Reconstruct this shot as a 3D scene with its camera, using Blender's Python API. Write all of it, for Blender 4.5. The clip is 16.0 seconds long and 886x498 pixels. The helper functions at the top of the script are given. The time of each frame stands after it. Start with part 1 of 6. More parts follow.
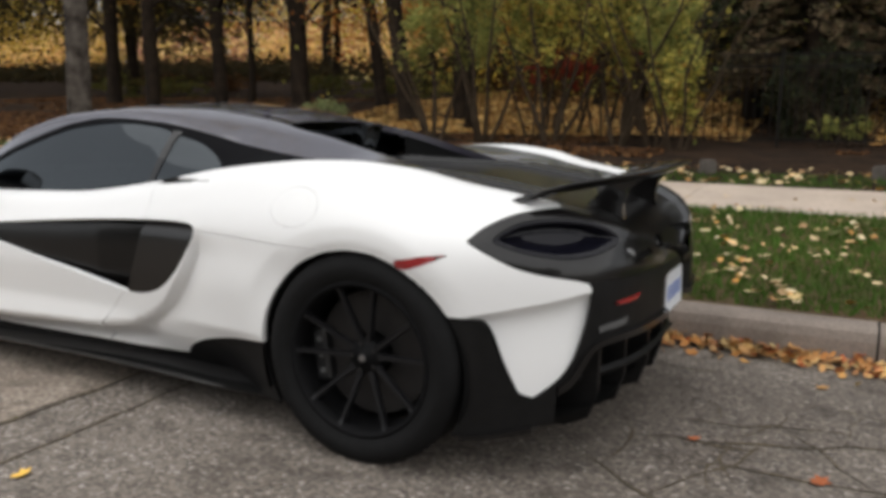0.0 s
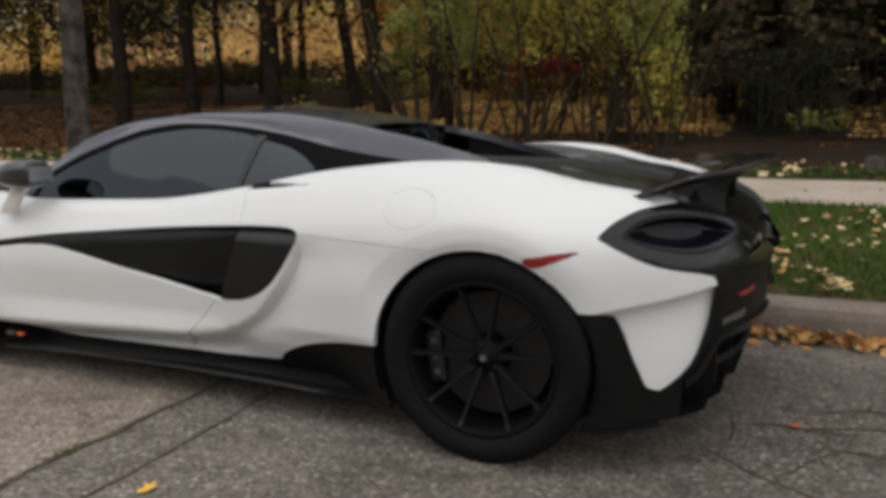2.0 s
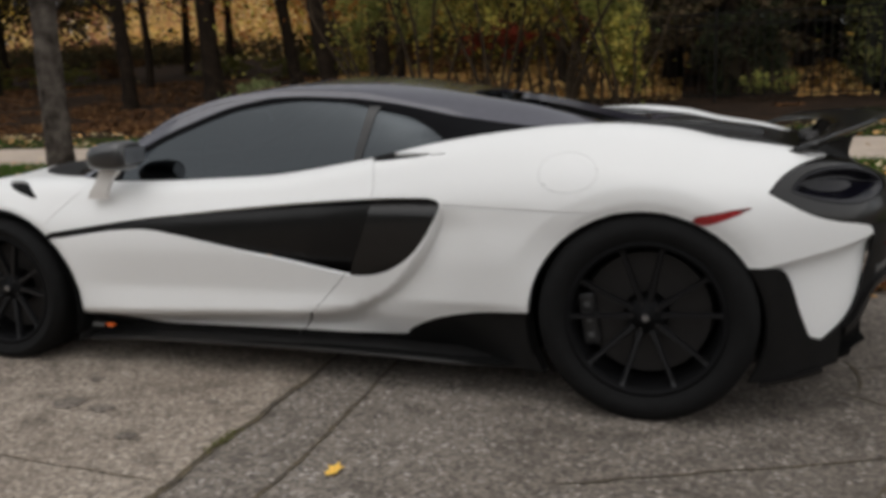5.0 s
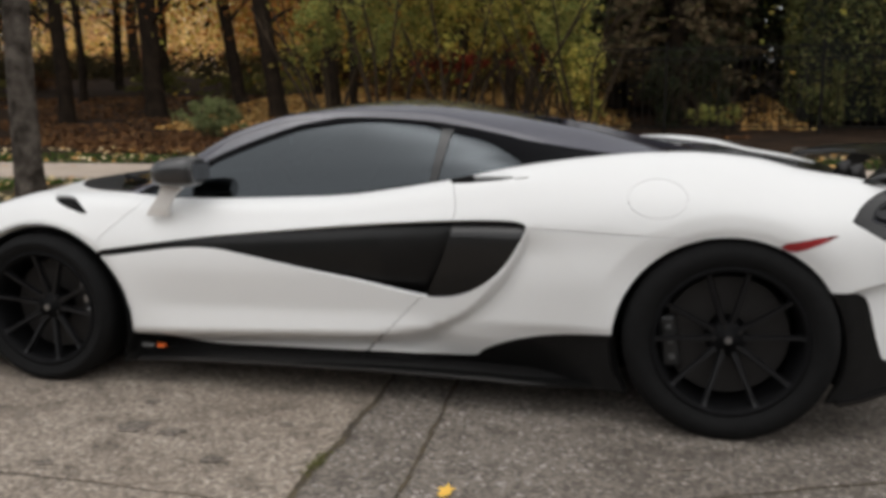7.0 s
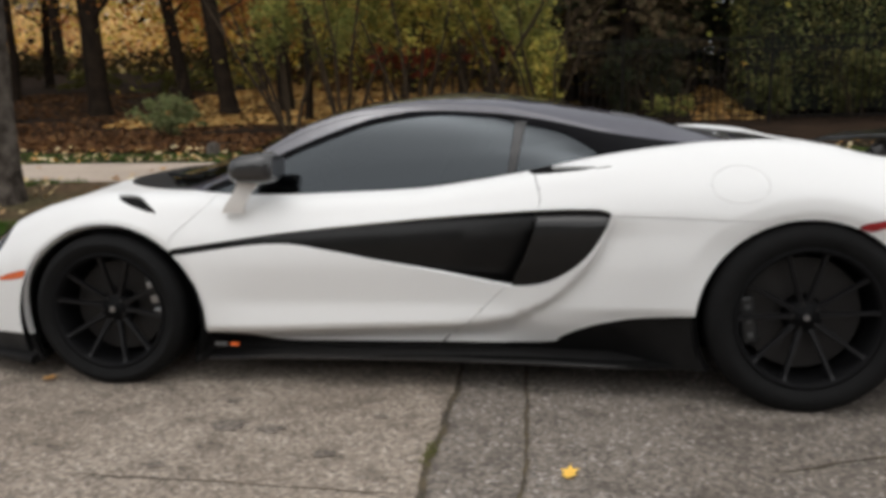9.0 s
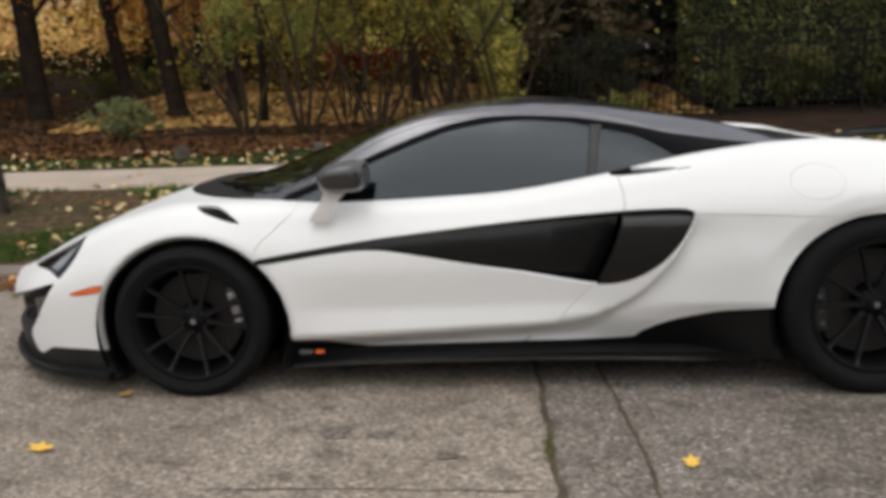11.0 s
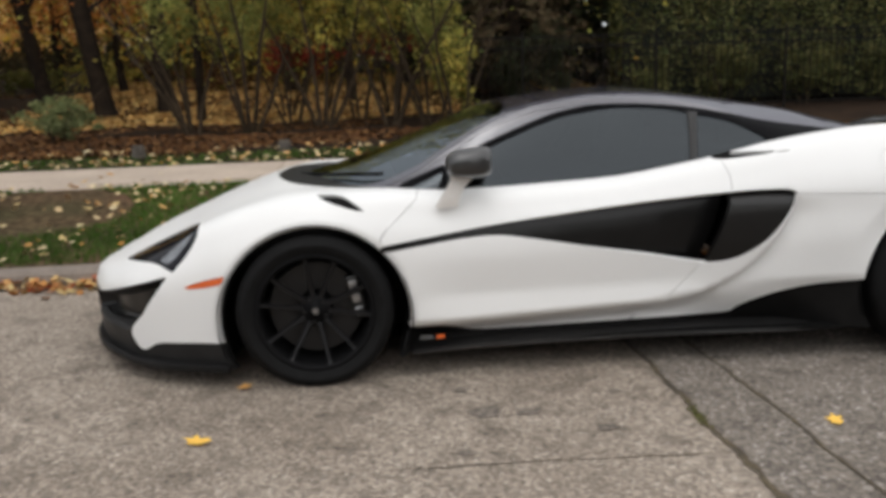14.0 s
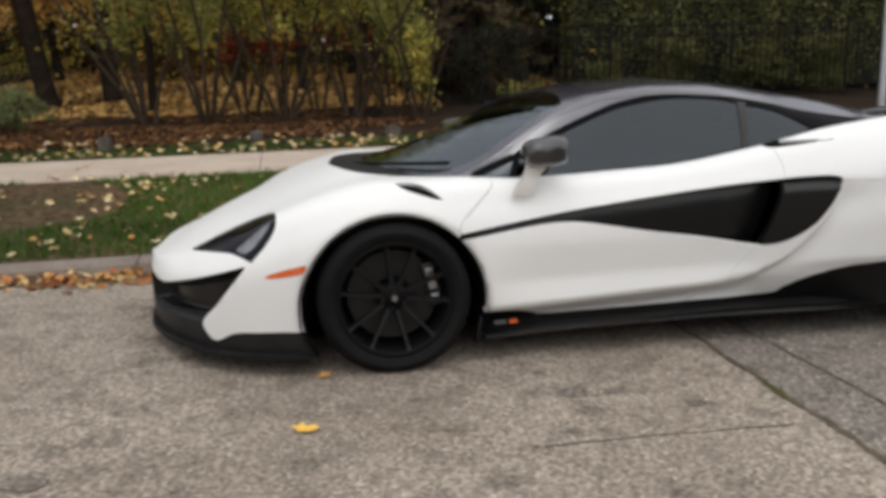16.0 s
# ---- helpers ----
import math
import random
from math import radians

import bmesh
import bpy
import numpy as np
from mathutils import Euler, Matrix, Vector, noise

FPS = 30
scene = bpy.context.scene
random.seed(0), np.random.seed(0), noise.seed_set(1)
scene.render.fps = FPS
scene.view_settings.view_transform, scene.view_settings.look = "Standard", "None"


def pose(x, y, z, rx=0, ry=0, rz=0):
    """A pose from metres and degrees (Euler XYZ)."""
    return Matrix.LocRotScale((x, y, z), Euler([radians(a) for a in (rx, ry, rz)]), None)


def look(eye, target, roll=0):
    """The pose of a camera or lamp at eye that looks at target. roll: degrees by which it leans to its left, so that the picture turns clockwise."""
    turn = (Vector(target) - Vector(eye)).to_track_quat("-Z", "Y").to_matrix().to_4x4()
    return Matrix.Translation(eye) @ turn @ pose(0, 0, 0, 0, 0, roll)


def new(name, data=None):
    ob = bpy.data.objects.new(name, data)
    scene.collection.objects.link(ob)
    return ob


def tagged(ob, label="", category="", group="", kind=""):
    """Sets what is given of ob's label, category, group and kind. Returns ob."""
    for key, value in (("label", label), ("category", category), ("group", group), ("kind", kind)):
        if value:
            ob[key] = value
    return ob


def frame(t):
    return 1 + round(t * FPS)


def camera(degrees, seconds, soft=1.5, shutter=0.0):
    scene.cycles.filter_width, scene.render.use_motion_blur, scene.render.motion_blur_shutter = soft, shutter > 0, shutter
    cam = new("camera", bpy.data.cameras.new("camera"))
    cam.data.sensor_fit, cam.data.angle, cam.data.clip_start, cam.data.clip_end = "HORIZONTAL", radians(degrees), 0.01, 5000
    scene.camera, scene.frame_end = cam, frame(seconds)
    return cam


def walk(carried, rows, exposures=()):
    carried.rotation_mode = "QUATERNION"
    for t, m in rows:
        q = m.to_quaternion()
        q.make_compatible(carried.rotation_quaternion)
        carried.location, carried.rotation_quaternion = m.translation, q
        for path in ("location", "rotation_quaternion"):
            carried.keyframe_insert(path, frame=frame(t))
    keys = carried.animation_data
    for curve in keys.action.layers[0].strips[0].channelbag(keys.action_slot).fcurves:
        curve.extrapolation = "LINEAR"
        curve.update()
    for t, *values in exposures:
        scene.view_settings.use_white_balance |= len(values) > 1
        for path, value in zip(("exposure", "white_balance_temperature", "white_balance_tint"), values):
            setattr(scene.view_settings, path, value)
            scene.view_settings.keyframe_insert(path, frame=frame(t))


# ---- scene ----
cam = camera(55.9, 16.0, soft=4.25, shutter=0.4)
PATH = [
    (0, (1.411, -3.157, 1.169), (0.535, -1.392, 0.827), 0.6),
    (0.5, (1.314, -3.197, 1.166), (0.440, -1.430, 0.829), 0.1),
    (1, (1.172, -3.281, 1.161), (0.336, -1.494, 0.832), 0.1),
    (1.5, (1.049, -3.326, 1.161), (0.239, -1.527, 0.829), -0.1),
    (2, (0.928, -3.383, 1.164), (0.148, -1.573, 0.824), -0.5),
    (2.5, (0.802, -3.428, 1.160), (0.050, -1.609, 0.803), -0.9),
    (3, (0.682, -3.459, 1.168), (-0.045, -1.638, 0.772), -1.4),
    (3.5, (0.553, -3.516, 1.159), (-0.129, -1.681, 0.750), -1.7),
    (4, (0.425, -3.560, 1.147), (-0.225, -1.714, 0.736), -1.9),
    (6.5, (-0.236, -3.771, 1.161), (-0.697, -1.861, 0.789), -1.3),
    (7, (-0.387, -3.814, 1.163), (-0.793, -1.887, 0.811), -0.4),
    (7.5, (-0.523, -3.860, 1.170), (-0.893, -1.926, 0.821), -0.2),
    (8, (-0.669, -3.909, 1.173), (-0.989, -1.965, 0.832), -0.6),
    (8.5, (-0.804, -3.939, 1.169), (-1.093, -1.991, 0.819), -1.0),
    (9, (-0.945, -3.961, 1.166), (-1.185, -2.010, 0.799), -1.1),
    (11.5, (-1.712, -4.081, 1.232), (-1.736, -2.119, 0.845), -2.1),
    (12, (-1.864, -4.090, 1.237), (-1.843, -2.131, 0.836), -2.2),
    (12.5, (-2.006, -4.100, 1.226), (-1.946, -2.142, 0.822), -2.3),
    (13, (-2.154, -4.107, 1.221), (-2.052, -2.151, 0.818), -2.1),
    (13.5, (-2.296, -4.113, 1.209), (-2.157, -2.158, 0.811), -2.0),
    (14, (-2.452, -4.128, 1.201), (-2.272, -2.174, 0.815), -2.0),
    (14.5, (-2.600, -4.124, 1.201), (-2.379, -2.175, 0.809), -2.0),
    (15, (-2.755, -4.130, 1.199), (-2.484, -2.187, 0.809), -1.8),
    (15.5, (-2.891, -4.137, 1.210), (-2.591, -2.201, 0.806), -2.0),
    (16, (-3.063, -4.116, 1.216), (-2.708, -2.191, 0.805), -1.7),
]
walk(cam, [(t, look(eye, target, roll)) for t, eye, target, roll in PATH],
     exposures=((0.0, 0.18), (1.0, -0.04), (2.0, -0.25), (4.0, -0.36), (6.5, -0.15), (9.0, 0.0), (12.0, 0.08), (16.0, 0.10)))

# ---- light: an overcast autumn afternoon ----
world = bpy.data.worlds.new("overcast_sky")
scene.world = world
world.use_nodes = True
wn = world.node_tree
wn.nodes.clear()
sky = wn.nodes.new("ShaderNodeTexSky")
sky.sky_type = "NISHITA"
sky.sun_disc = False
sky.sun_elevation = radians(68)
sky.sun_rotation = radians(200)
sky.air_density, sky.dust_density, sky.ozone_density = 1.0, 2.0, 1.0
grey = wn.nodes.new("ShaderNodeHueSaturation")
grey.inputs["Saturation"].default_value = 0.12
bgn = wn.nodes.new("ShaderNodeBackground")
bgn.inputs["Strength"].default_value = 0.165
wout = wn.nodes.new("ShaderNodeOutputWorld")
wn.links.new(sky.outputs[0], grey.inputs["Color"])
wn.links.new(grey.outputs[0], bgn.inputs["Color"])
wn.links.new(bgn.outputs[0], wout.inputs["Surface"])

sun_data = bpy.data.lights.new("sun", "SUN")
sun_data.energy = 1.6
sun_data.angle = radians(135)
sun_data.color = (1.0, 0.97, 0.93)
sun_ob = new("sun", sun_data)
sun_ob.matrix_world = look((8, -9, 18), (0, 0, 0))


# ---- materials ----
def mat(name, color, rough=0.6, metal=0.0, var=0.0, scale=8.0, bump=0.0, bump_scale=60.0, coat=0.0, color2=None, fine=0.0, spec=0.5, per_object=0.0, island=0.0):
    """A surface: two scales of colour variation, a bump and a clear coat."""
    m = bpy.data.materials.new(name)
    m.use_nodes = True
    nt = m.node_tree
    b = nt.nodes["Principled BSDF"]
    b.inputs["Roughness"].default_value = rough
    b.inputs["Metallic"].default_value = metal
    b.inputs["Specular IOR Level"].default_value = spec
    b.inputs["Coat Weight"].default_value = coat
    b.inputs["Coat Roughness"].default_value = 0.03
    c2 = color2 or tuple(c * (1 - var) for c in color)
    if var or color2 or fine or per_object or island:
        co = nt.nodes.new("ShaderNodeNewGeometry")
        n1 = nt.nodes.new("ShaderNodeTexNoise")
        n1.inputs["Scale"].default_value = scale
        n1.inputs["Detail"].default_value = 6
        nt.links.new(co.outputs["Position"], n1.inputs["Vector"])
        ramp = nt.nodes.new("ShaderNodeValToRGB")
        ramp.color_ramp.elements[0].position, ramp.color_ramp.elements[1].position = 0.35, 0.68
        ramp.color_ramp.elements[0].color = (*color, 1)
        ramp.color_ramp.elements[1].color = (*c2, 1)
        nt.links.new(n1.outputs["Fac"], ramp.inputs[0])
        out = ramp.outputs[0]
        if fine:
            n2 = nt.nodes.new("ShaderNodeTexNoise")
            n2.inputs["Scale"].default_value = scale * 14
            n2.inputs["Detail"].default_value = 3
            nt.links.new(co.outputs["Position"], n2.inputs["Vector"])
            mr = nt.nodes.new("ShaderNodeMapRange")
            mr.inputs[1].default_value, mr.inputs[2].default_value = 0.3, 0.7
            mr.inputs[3].default_value, mr.inputs[4].default_value = 1 - fine, 1 + fine
            nt.links.new(n2.outputs["Fac"], mr.inputs[0])
            mul = nt.nodes.new("ShaderNodeVectorMath")
            mul.operation = "SCALE"
            nt.links.new(out, mul.inputs[0])
            nt.links.new(mr.outputs[0], mul.inputs["Scale"])
            out = mul.outputs[0]
        if per_object or island:
            src = nt.nodes.new("ShaderNodeObjectInfo").outputs["Random"] if per_object else co.outputs["Random Per Island"]
            amount = per_object or island
            mr = nt.nodes.new("ShaderNodeMapRange")
            mr.inputs[3].default_value, mr.inputs[4].default_value = 1 - amount, 1 + amount
            nt.links.new(src, mr.inputs[0])
            mul = nt.nodes.new("ShaderNodeVectorMath")
            mul.operation = "SCALE"
            nt.links.new(out, mul.inputs[0])
            nt.links.new(mr.outputs[0], mul.inputs["Scale"])
            out = mul.outputs[0]
        nt.links.new(out, b.inputs["Base Color"])
    else:
        b.inputs["Base Color"].default_value = (*color, 1)
    if bump:
        co2 = nt.nodes.new("ShaderNodeNewGeometry")
        n3 = nt.nodes.new("ShaderNodeTexNoise")
        n3.inputs["Scale"].default_value = bump_scale
        n3.inputs["Detail"].default_value = 5
        nt.links.new(co2.outputs["Position"], n3.inputs["Vector"])
        bp = nt.nodes.new("ShaderNodeBump")
        bp.inputs["Strength"].default_value = bump
        bp.inputs["Distance"].default_value = 0.01
        nt.links.new(n3.outputs["Fac"], bp.inputs["Height"])
        nt.links.new(bp.outputs[0], b.inputs["Normal"])
    return m




def asphalt(name, dark, light, speck, scale, older=1.0):
    """Worn asphalt: bleached stones in a darker binder, with broad stains."""
    m = bpy.data.materials.new(name)
    m.use_nodes = True
    nt = m.node_tree
    b = nt.nodes["Principled BSDF"]
    b.inputs["Roughness"].default_value = 0.88
    pos = nt.nodes.new("ShaderNodeNewGeometry").outputs["Position"]

    def noise_fac(sc, detail=5):
        n = nt.nodes.new("ShaderNodeTexNoise")
        n.inputs["Scale"].default_value, n.inputs["Detail"].default_value = sc, detail
        nt.links.new(pos, n.inputs["Vector"])
        return n.outputs["Fac"]

    def ramp(fac, stops):
        r = nt.nodes.new("ShaderNodeValToRGB")
        while len(r.color_ramp.elements) < len(stops):
            r.color_ramp.elements.new(0.5)
        for e, (p, c) in zip(r.color_ramp.elements, stops):
            e.position, e.color = p, (*c, 1)
        nt.links.new(fac, r.inputs[0])
        return r.outputs[0]

    def mix(kind, fac, a, c):
        n = nt.nodes.new("ShaderNodeMix")
        n.data_type, n.blend_type = "RGBA", kind
        n.inputs[0].default_value = fac
        nt.links.new(a, n.inputs[6])
        nt.links.new(c, n.inputs[7])
        return n.outputs[2]

    v = nt.nodes.new("ShaderNodeTexVoronoi")
    v.inputs["Scale"].default_value = scale
    nt.links.new(pos, v.inputs["Vector"])
    sep = nt.nodes.new("ShaderNodeSeparateColor")
    nt.links.new(v.outputs["Color"], sep.inputs[0])
    stones = ramp(sep.outputs[0], [(0.0, dark), (0.55, light), (0.88, light), (0.97, speck)])
    g = (1.0, 1.0, 1.0)
    broad = ramp(noise_fac(0.9), [(0.32, (0.72, 0.70, 0.68)), (0.62, g)])
    blot = ramp(noise_fac(7.0, 3), [(0.30, (0.62, 0.61, 0.60)), (0.48, g)])
    fine = ramp(noise_fac(55.0, 3), [(0.34, (0.55, 0.55, 0.55)), (0.66, (1.25, 1.24, 1.22))])
    col = mix("MULTIPLY", 1.0, mix("MULTIPLY", 1.0, mix("MULTIPLY", 1.0, stones, broad), blot), fine)
    if older < 1:
        # older, tar-rich asphalt in ragged patches from the car's tail on
        sx = nt.nodes.new("ShaderNodeSeparateXYZ")
        nt.links.new(pos, sx.inputs[0])
        wob = nt.nodes.new("ShaderNodeMath")
        wob.operation = "MULTIPLY_ADD"
        nt.links.new(noise_fac(1.6), wob.inputs[0])
        wob.inputs[1].default_value = 2.2
        nt.links.new(sx.outputs[0], wob.inputs[2])
        along = nt.nodes.new("ShaderNodeMapRange")
        along.inputs[1].default_value, along.inputs[2].default_value = 0.7, 1.7
        nt.links.new(wob.outputs[0], along.inputs[0])
        col = mix("MULTIPLY", 1.0, col, ramp(along.outputs[0], [(0.0, g), (1.0, (older, older * 0.98, older * 0.96))]))
    nt.links.new(col, b.inputs["Base Color"])
    bp = nt.nodes.new("ShaderNodeBump")
    bp.inputs["Strength"].default_value, bp.inputs["Distance"].default_value = 0.7, 0.006
    nt.links.new(noise_fac(75.0, 4), bp.inputs["Height"])
    nt.links.new(bp.outputs[0], b.inputs["Normal"])
    return m


M_ASPHALT = asphalt("asphalt", (0.195, 0.159, 0.129), (0.352, 0.298, 0.246), (0.49, 0.43, 0.37), 85)
M_ASPHALT_B = asphalt("asphalt_coarse", (0.118, 0.100, 0.084), (0.240, 0.208, 0.178), (0.42, 0.385, 0.355), 80, 0.72)
M_STAIN = asphalt("stained_asphalt", (0.13, 0.108, 0.09), (0.23, 0.198, 0.168), (0.36, 0.32, 0.28), 85)
M_CRACK = mat("crack_dirt", (0.055, 0.045, 0.033), 1.0, color2=(0.11, 0.085, 0.05), scale=9, fine=0.5, bump=1.0, bump_scale=60)


def leafy(name, colors, rough=0.65, glow=0.25):
    """Leaves: a colour of its own for every leaf, and light that shines through."""
    m = bpy.data.materials.new(name)
    m.use_nodes = True
    nt = m.node_tree
    b = nt.nodes["Principled BSDF"]
    b.inputs["Roughness"].default_value = rough
    b.inputs["Specular IOR Level"].default_value = 0.07
    geo = nt.nodes.new("ShaderNodeNewGeometry")
    r = nt.nodes.new("ShaderNodeValToRGB")
    while len(r.color_ramp.elements) < len(colors):
        r.color_ramp.elements.new(0.5)
    for i, (e, c) in enumerate(zip(r.color_ramp.elements, colors)):
        e.position, e.color = i / max(1, len(colors) - 1), (*c, 1)
    nt.links.new(geo.outputs["Random Per Island"], r.inputs[0])
    n = nt.nodes.new("ShaderNodeTexNoise")
    n.inputs["Scale"].default_value = 1.3
    nt.links.new(geo.outputs["Position"], n.inputs["Vector"])
    mr = nt.nodes.new("ShaderNodeMapRange")
    mr.inputs[1].default_value, mr.inputs[2].default_value, mr.inputs[3].default_value, mr.inputs[4].default_value = 0.3, 0.7, 0.7, 1.25
    nt.links.new(n.outputs["Fac"], mr.inputs[0])
    mul = nt.nodes.new("ShaderNodeVectorMath")
    mul.operation = "SCALE"
    nt.links.new(r.outputs[0], mul.inputs[0])
    nt.links.new(mr.outputs[0], mul.inputs["Scale"])
    nt.links.new(mul.outputs[0], b.inputs["Base Color"])
    if glow:
        t = nt.nodes.new("ShaderNodeBsdfTranslucent")
        nt.links.new(mul.outputs[0], t.inputs["Color"])
        mx = nt.nodes.new("ShaderNodeMixShader")
        mx.inputs[0].default_value = glow
        nt.links.new(b.outputs[0], mx.inputs[1])
        nt.links.new(t.outputs[0], mx.inputs[2])
        nt.links.new(mx.outputs[0], nt.nodes["Material Output"].inputs["Surface"])
    return m


M_LITTER = leafy("fallen_leaves_yellow", [(0.64, 0.48, 0.22), (0.50, 0.37, 0.20), (0.68, 0.57, 0.36), (0.60, 0.30, 0.08), (0.34, 0.21, 0.11), (0.70, 0.60, 0.34)], 0.75, 0.0)
M_GUTTER = leafy("fallen_leaves_orange", [(0.55, 0.26, 0.08), (0.44, 0.19, 0.07), (0.62, 0.42, 0.18), (0.45, 0.08, 0.03), (0.32, 0.17, 0.08), (0.58, 0.46, 0.22), (0.60, 0.34, 0.12)], 0.75, 0.0)
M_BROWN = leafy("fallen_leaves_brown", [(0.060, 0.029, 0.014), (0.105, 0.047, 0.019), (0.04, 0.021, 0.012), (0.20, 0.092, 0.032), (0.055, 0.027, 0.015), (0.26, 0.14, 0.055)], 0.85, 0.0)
M_GOLD = leafy("golden_leaf_litter", [(0.52, 0.30, 0.09), (0.40, 0.20, 0.06), (0.60, 0.40, 0.15), (0.28, 0.14, 0.05), (0.46, 0.33, 0.12)], 0.75, 0.0)
M_SINGLE = leafy("bright_yellow_leaf", [(0.80, 0.46, 0.07), (0.82, 0.52, 0.12)], 0.6, 0.0)
M_BLADE = leafy("grass_blade", [(0.048, 0.115, 0.016), (0.075, 0.148, 0.025), (0.040, 0.084, 0.013), (0.11, 0.145, 0.036)], 0.6, 0.15)
M_MOSS = leafy("dull_moss", [(0.10, 0.11, 0.035), (0.14, 0.13, 0.05), (0.07, 0.07, 0.03)], 0.9, 0.0)
M_YGREEN = leafy("autumn_leaves_yellow_green", [(0.36, 0.36, 0.08), (0.62, 0.53, 0.12), (0.15, 0.19, 0.05), (0.78, 0.62, 0.16), (0.06, 0.075, 0.025), (0.09, 0.11, 0.03), (0.52, 0.30, 0.07)], 0.6, 0.5)
M_OLIVE = leafy("autumn_leaves_olive", [(0.21, 0.25, 0.07), (0.34, 0.34, 0.10), (0.12, 0.15, 0.045), (0.55, 0.48, 0.14), (0.07, 0.085, 0.025)], 0.6, 0.45)
M_YELLOW = leafy("autumn_leaves_yellow", [(0.55, 0.40, 0.06), (0.48, 0.32, 0.05), (0.35, 0.30, 0.06), (0.60, 0.34, 0.05)], 0.6, 0.35)
M_RUST = leafy("autumn_leaves_rust", [(0.42, 0.14, 0.035), (0.50, 0.20, 0.05), (0.30, 0.10, 0.03), (0.52, 0.30, 0.06)], 0.6, 0.35)
M_REDLEAF = leafy("autumn_leaves_red", [(0.26, 0.035, 0.025), (0.34, 0.06, 0.03), (0.18, 0.03, 0.02)], 0.6, 0.3)
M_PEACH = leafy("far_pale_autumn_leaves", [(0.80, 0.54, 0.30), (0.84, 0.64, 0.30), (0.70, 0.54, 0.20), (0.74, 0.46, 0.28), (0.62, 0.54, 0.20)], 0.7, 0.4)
# the wood's shade is put into these near-black leaf colours
M_SHADELEAF = leafy("shade_darkened_leaves", [(0.026, 0.022, 0.010), (0.045, 0.034, 0.014), (0.018, 0.018, 0.008), (0.07, 0.045, 0.018)], 0.8, 0.15)
M_CANOPY = leafy("canopy_leaves", [(0.07, 0.085, 0.02), (0.12, 0.11, 0.025), (0.05, 0.06, 0.018), (0.18, 0.13, 0.03)], 0.6, 0.3)
M_NEEDLE = leafy("spruce_needles", [(0.020, 0.030, 0.014), (0.033, 0.040, 0.018), (0.044, 0.034, 0.020), (0.015, 0.022, 0.011)], 0.7, 0.1)
M_NEEDLEB = leafy("brown_spruce_needles", [(0.085, 0.060, 0.034), (0.12, 0.084, 0.048), (0.060, 0.060, 0.030), (0.15, 0.10, 0.056)], 0.8, 0.1)
M_HEDGE = leafy("hedge_leaves", [(0.074, 0.090, 0.030), (0.124, 0.128, 0.044), (0.040, 0.052, 0.020), (0.19, 0.160, 0.058), (0.054, 0.060, 0.024)], 0.6, 0.15)
M_SHRUB = leafy("grey_green_leaves", [(0.13, 0.15, 0.06), (0.18, 0.20, 0.085), (0.08, 0.10, 0.04), (0.27, 0.27, 0.13)], 0.6, 0.2)
M_KERB = mat("kerb_concrete", (0.225, 0.185, 0.155), 0.9, var=0.3, scale=5, fine=0.2, bump=0.5, bump_scale=90)
M_STONE = mat("weathered_stone", (0.13, 0.115, 0.10), 0.9, var=0.35, scale=9, fine=0.3, bump=0.6, bump_scale=60, spec=0.1)
M_WALK = mat("sidewalk_concrete", (0.455, 0.372, 0.30), 0.9, var=0.18, scale=2, fine=0.12, bump=0.3, bump_scale=120)
M_SOIL = mat("lawn_soil", (0.060, 0.050, 0.026), 1.0, color2=(0.105, 0.062, 0.038), scale=1.2, fine=0.5, bump=1.0, bump_scale=40, spec=0.08)
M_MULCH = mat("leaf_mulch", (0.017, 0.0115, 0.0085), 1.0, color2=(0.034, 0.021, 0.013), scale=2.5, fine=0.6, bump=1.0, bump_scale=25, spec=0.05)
M_FIELD = mat("leaf_strewn_lawn", (0.58, 0.43, 0.17), 0.95, color2=(0.42, 0.37, 0.12), scale=0.4, fine=0.3)
M_BARK = mat("bark", (0.024, 0.019, 0.015), 0.95, color2=(0.105, 0.090, 0.076), scale=8, spec=0.1, fine=0.4, bump=1.0, bump_scale=28)
M_STEM = mat("brown_twig_bark", (0.036, 0.026, 0.017), 0.95, color2=(0.062, 0.044, 0.028), scale=9, fine=0.4, spec=0.08)
M_BARKD = mat("dark_bark", (0.013, 0.0095, 0.007), 0.95, color2=(0.026, 0.018, 0.012), scale=7, fine=0.4, bump=1.0, bump_scale=28, spec=0.08)
M_PAINT = mat("white_paint", (0.79, 0.79, 0.785), 0.35, coat=0.16, var=0.015, scale=1.5, spec=0.25)
M_CARBON = mat("gloss_black", (0.006, 0.0055, 0.0055), 0.3, coat=0.7, var=0.3, scale=30, spec=0.15)
M_ROOFBLACK = mat("gloss_black_roof", (0.033, 0.031, 0.039), 0.3, coat=1.0, var=0.3, scale=30)
M_ROOFBLACK.node_tree.nodes["Principled BSDF"].inputs["Coat IOR"].default_value = 1.9
M_ROOFBLACK.node_tree.nodes["Principled BSDF"].inputs["Coat Roughness"].default_value = 0.07
M_ROOFBLACK.node_tree.nodes["Principled BSDF"].inputs["Coat Tint"].default_value = (0.92, 0.90, 1.0, 1)
M_SATIN = mat("satin_black", (0.010, 0.0097, 0.0097), 0.45, var=0.3, scale=20, spec=0.16)
M_INTAKE = mat("intake_black", (0.005, 0.0047, 0.0047), 0.3, var=0.3, scale=20, spec=0.25, coat=0.15)
M_SEAL = mat("black_window_surround", (0.005, 0.005, 0.006), 0.5, var=0.2, scale=20, spec=0.03)
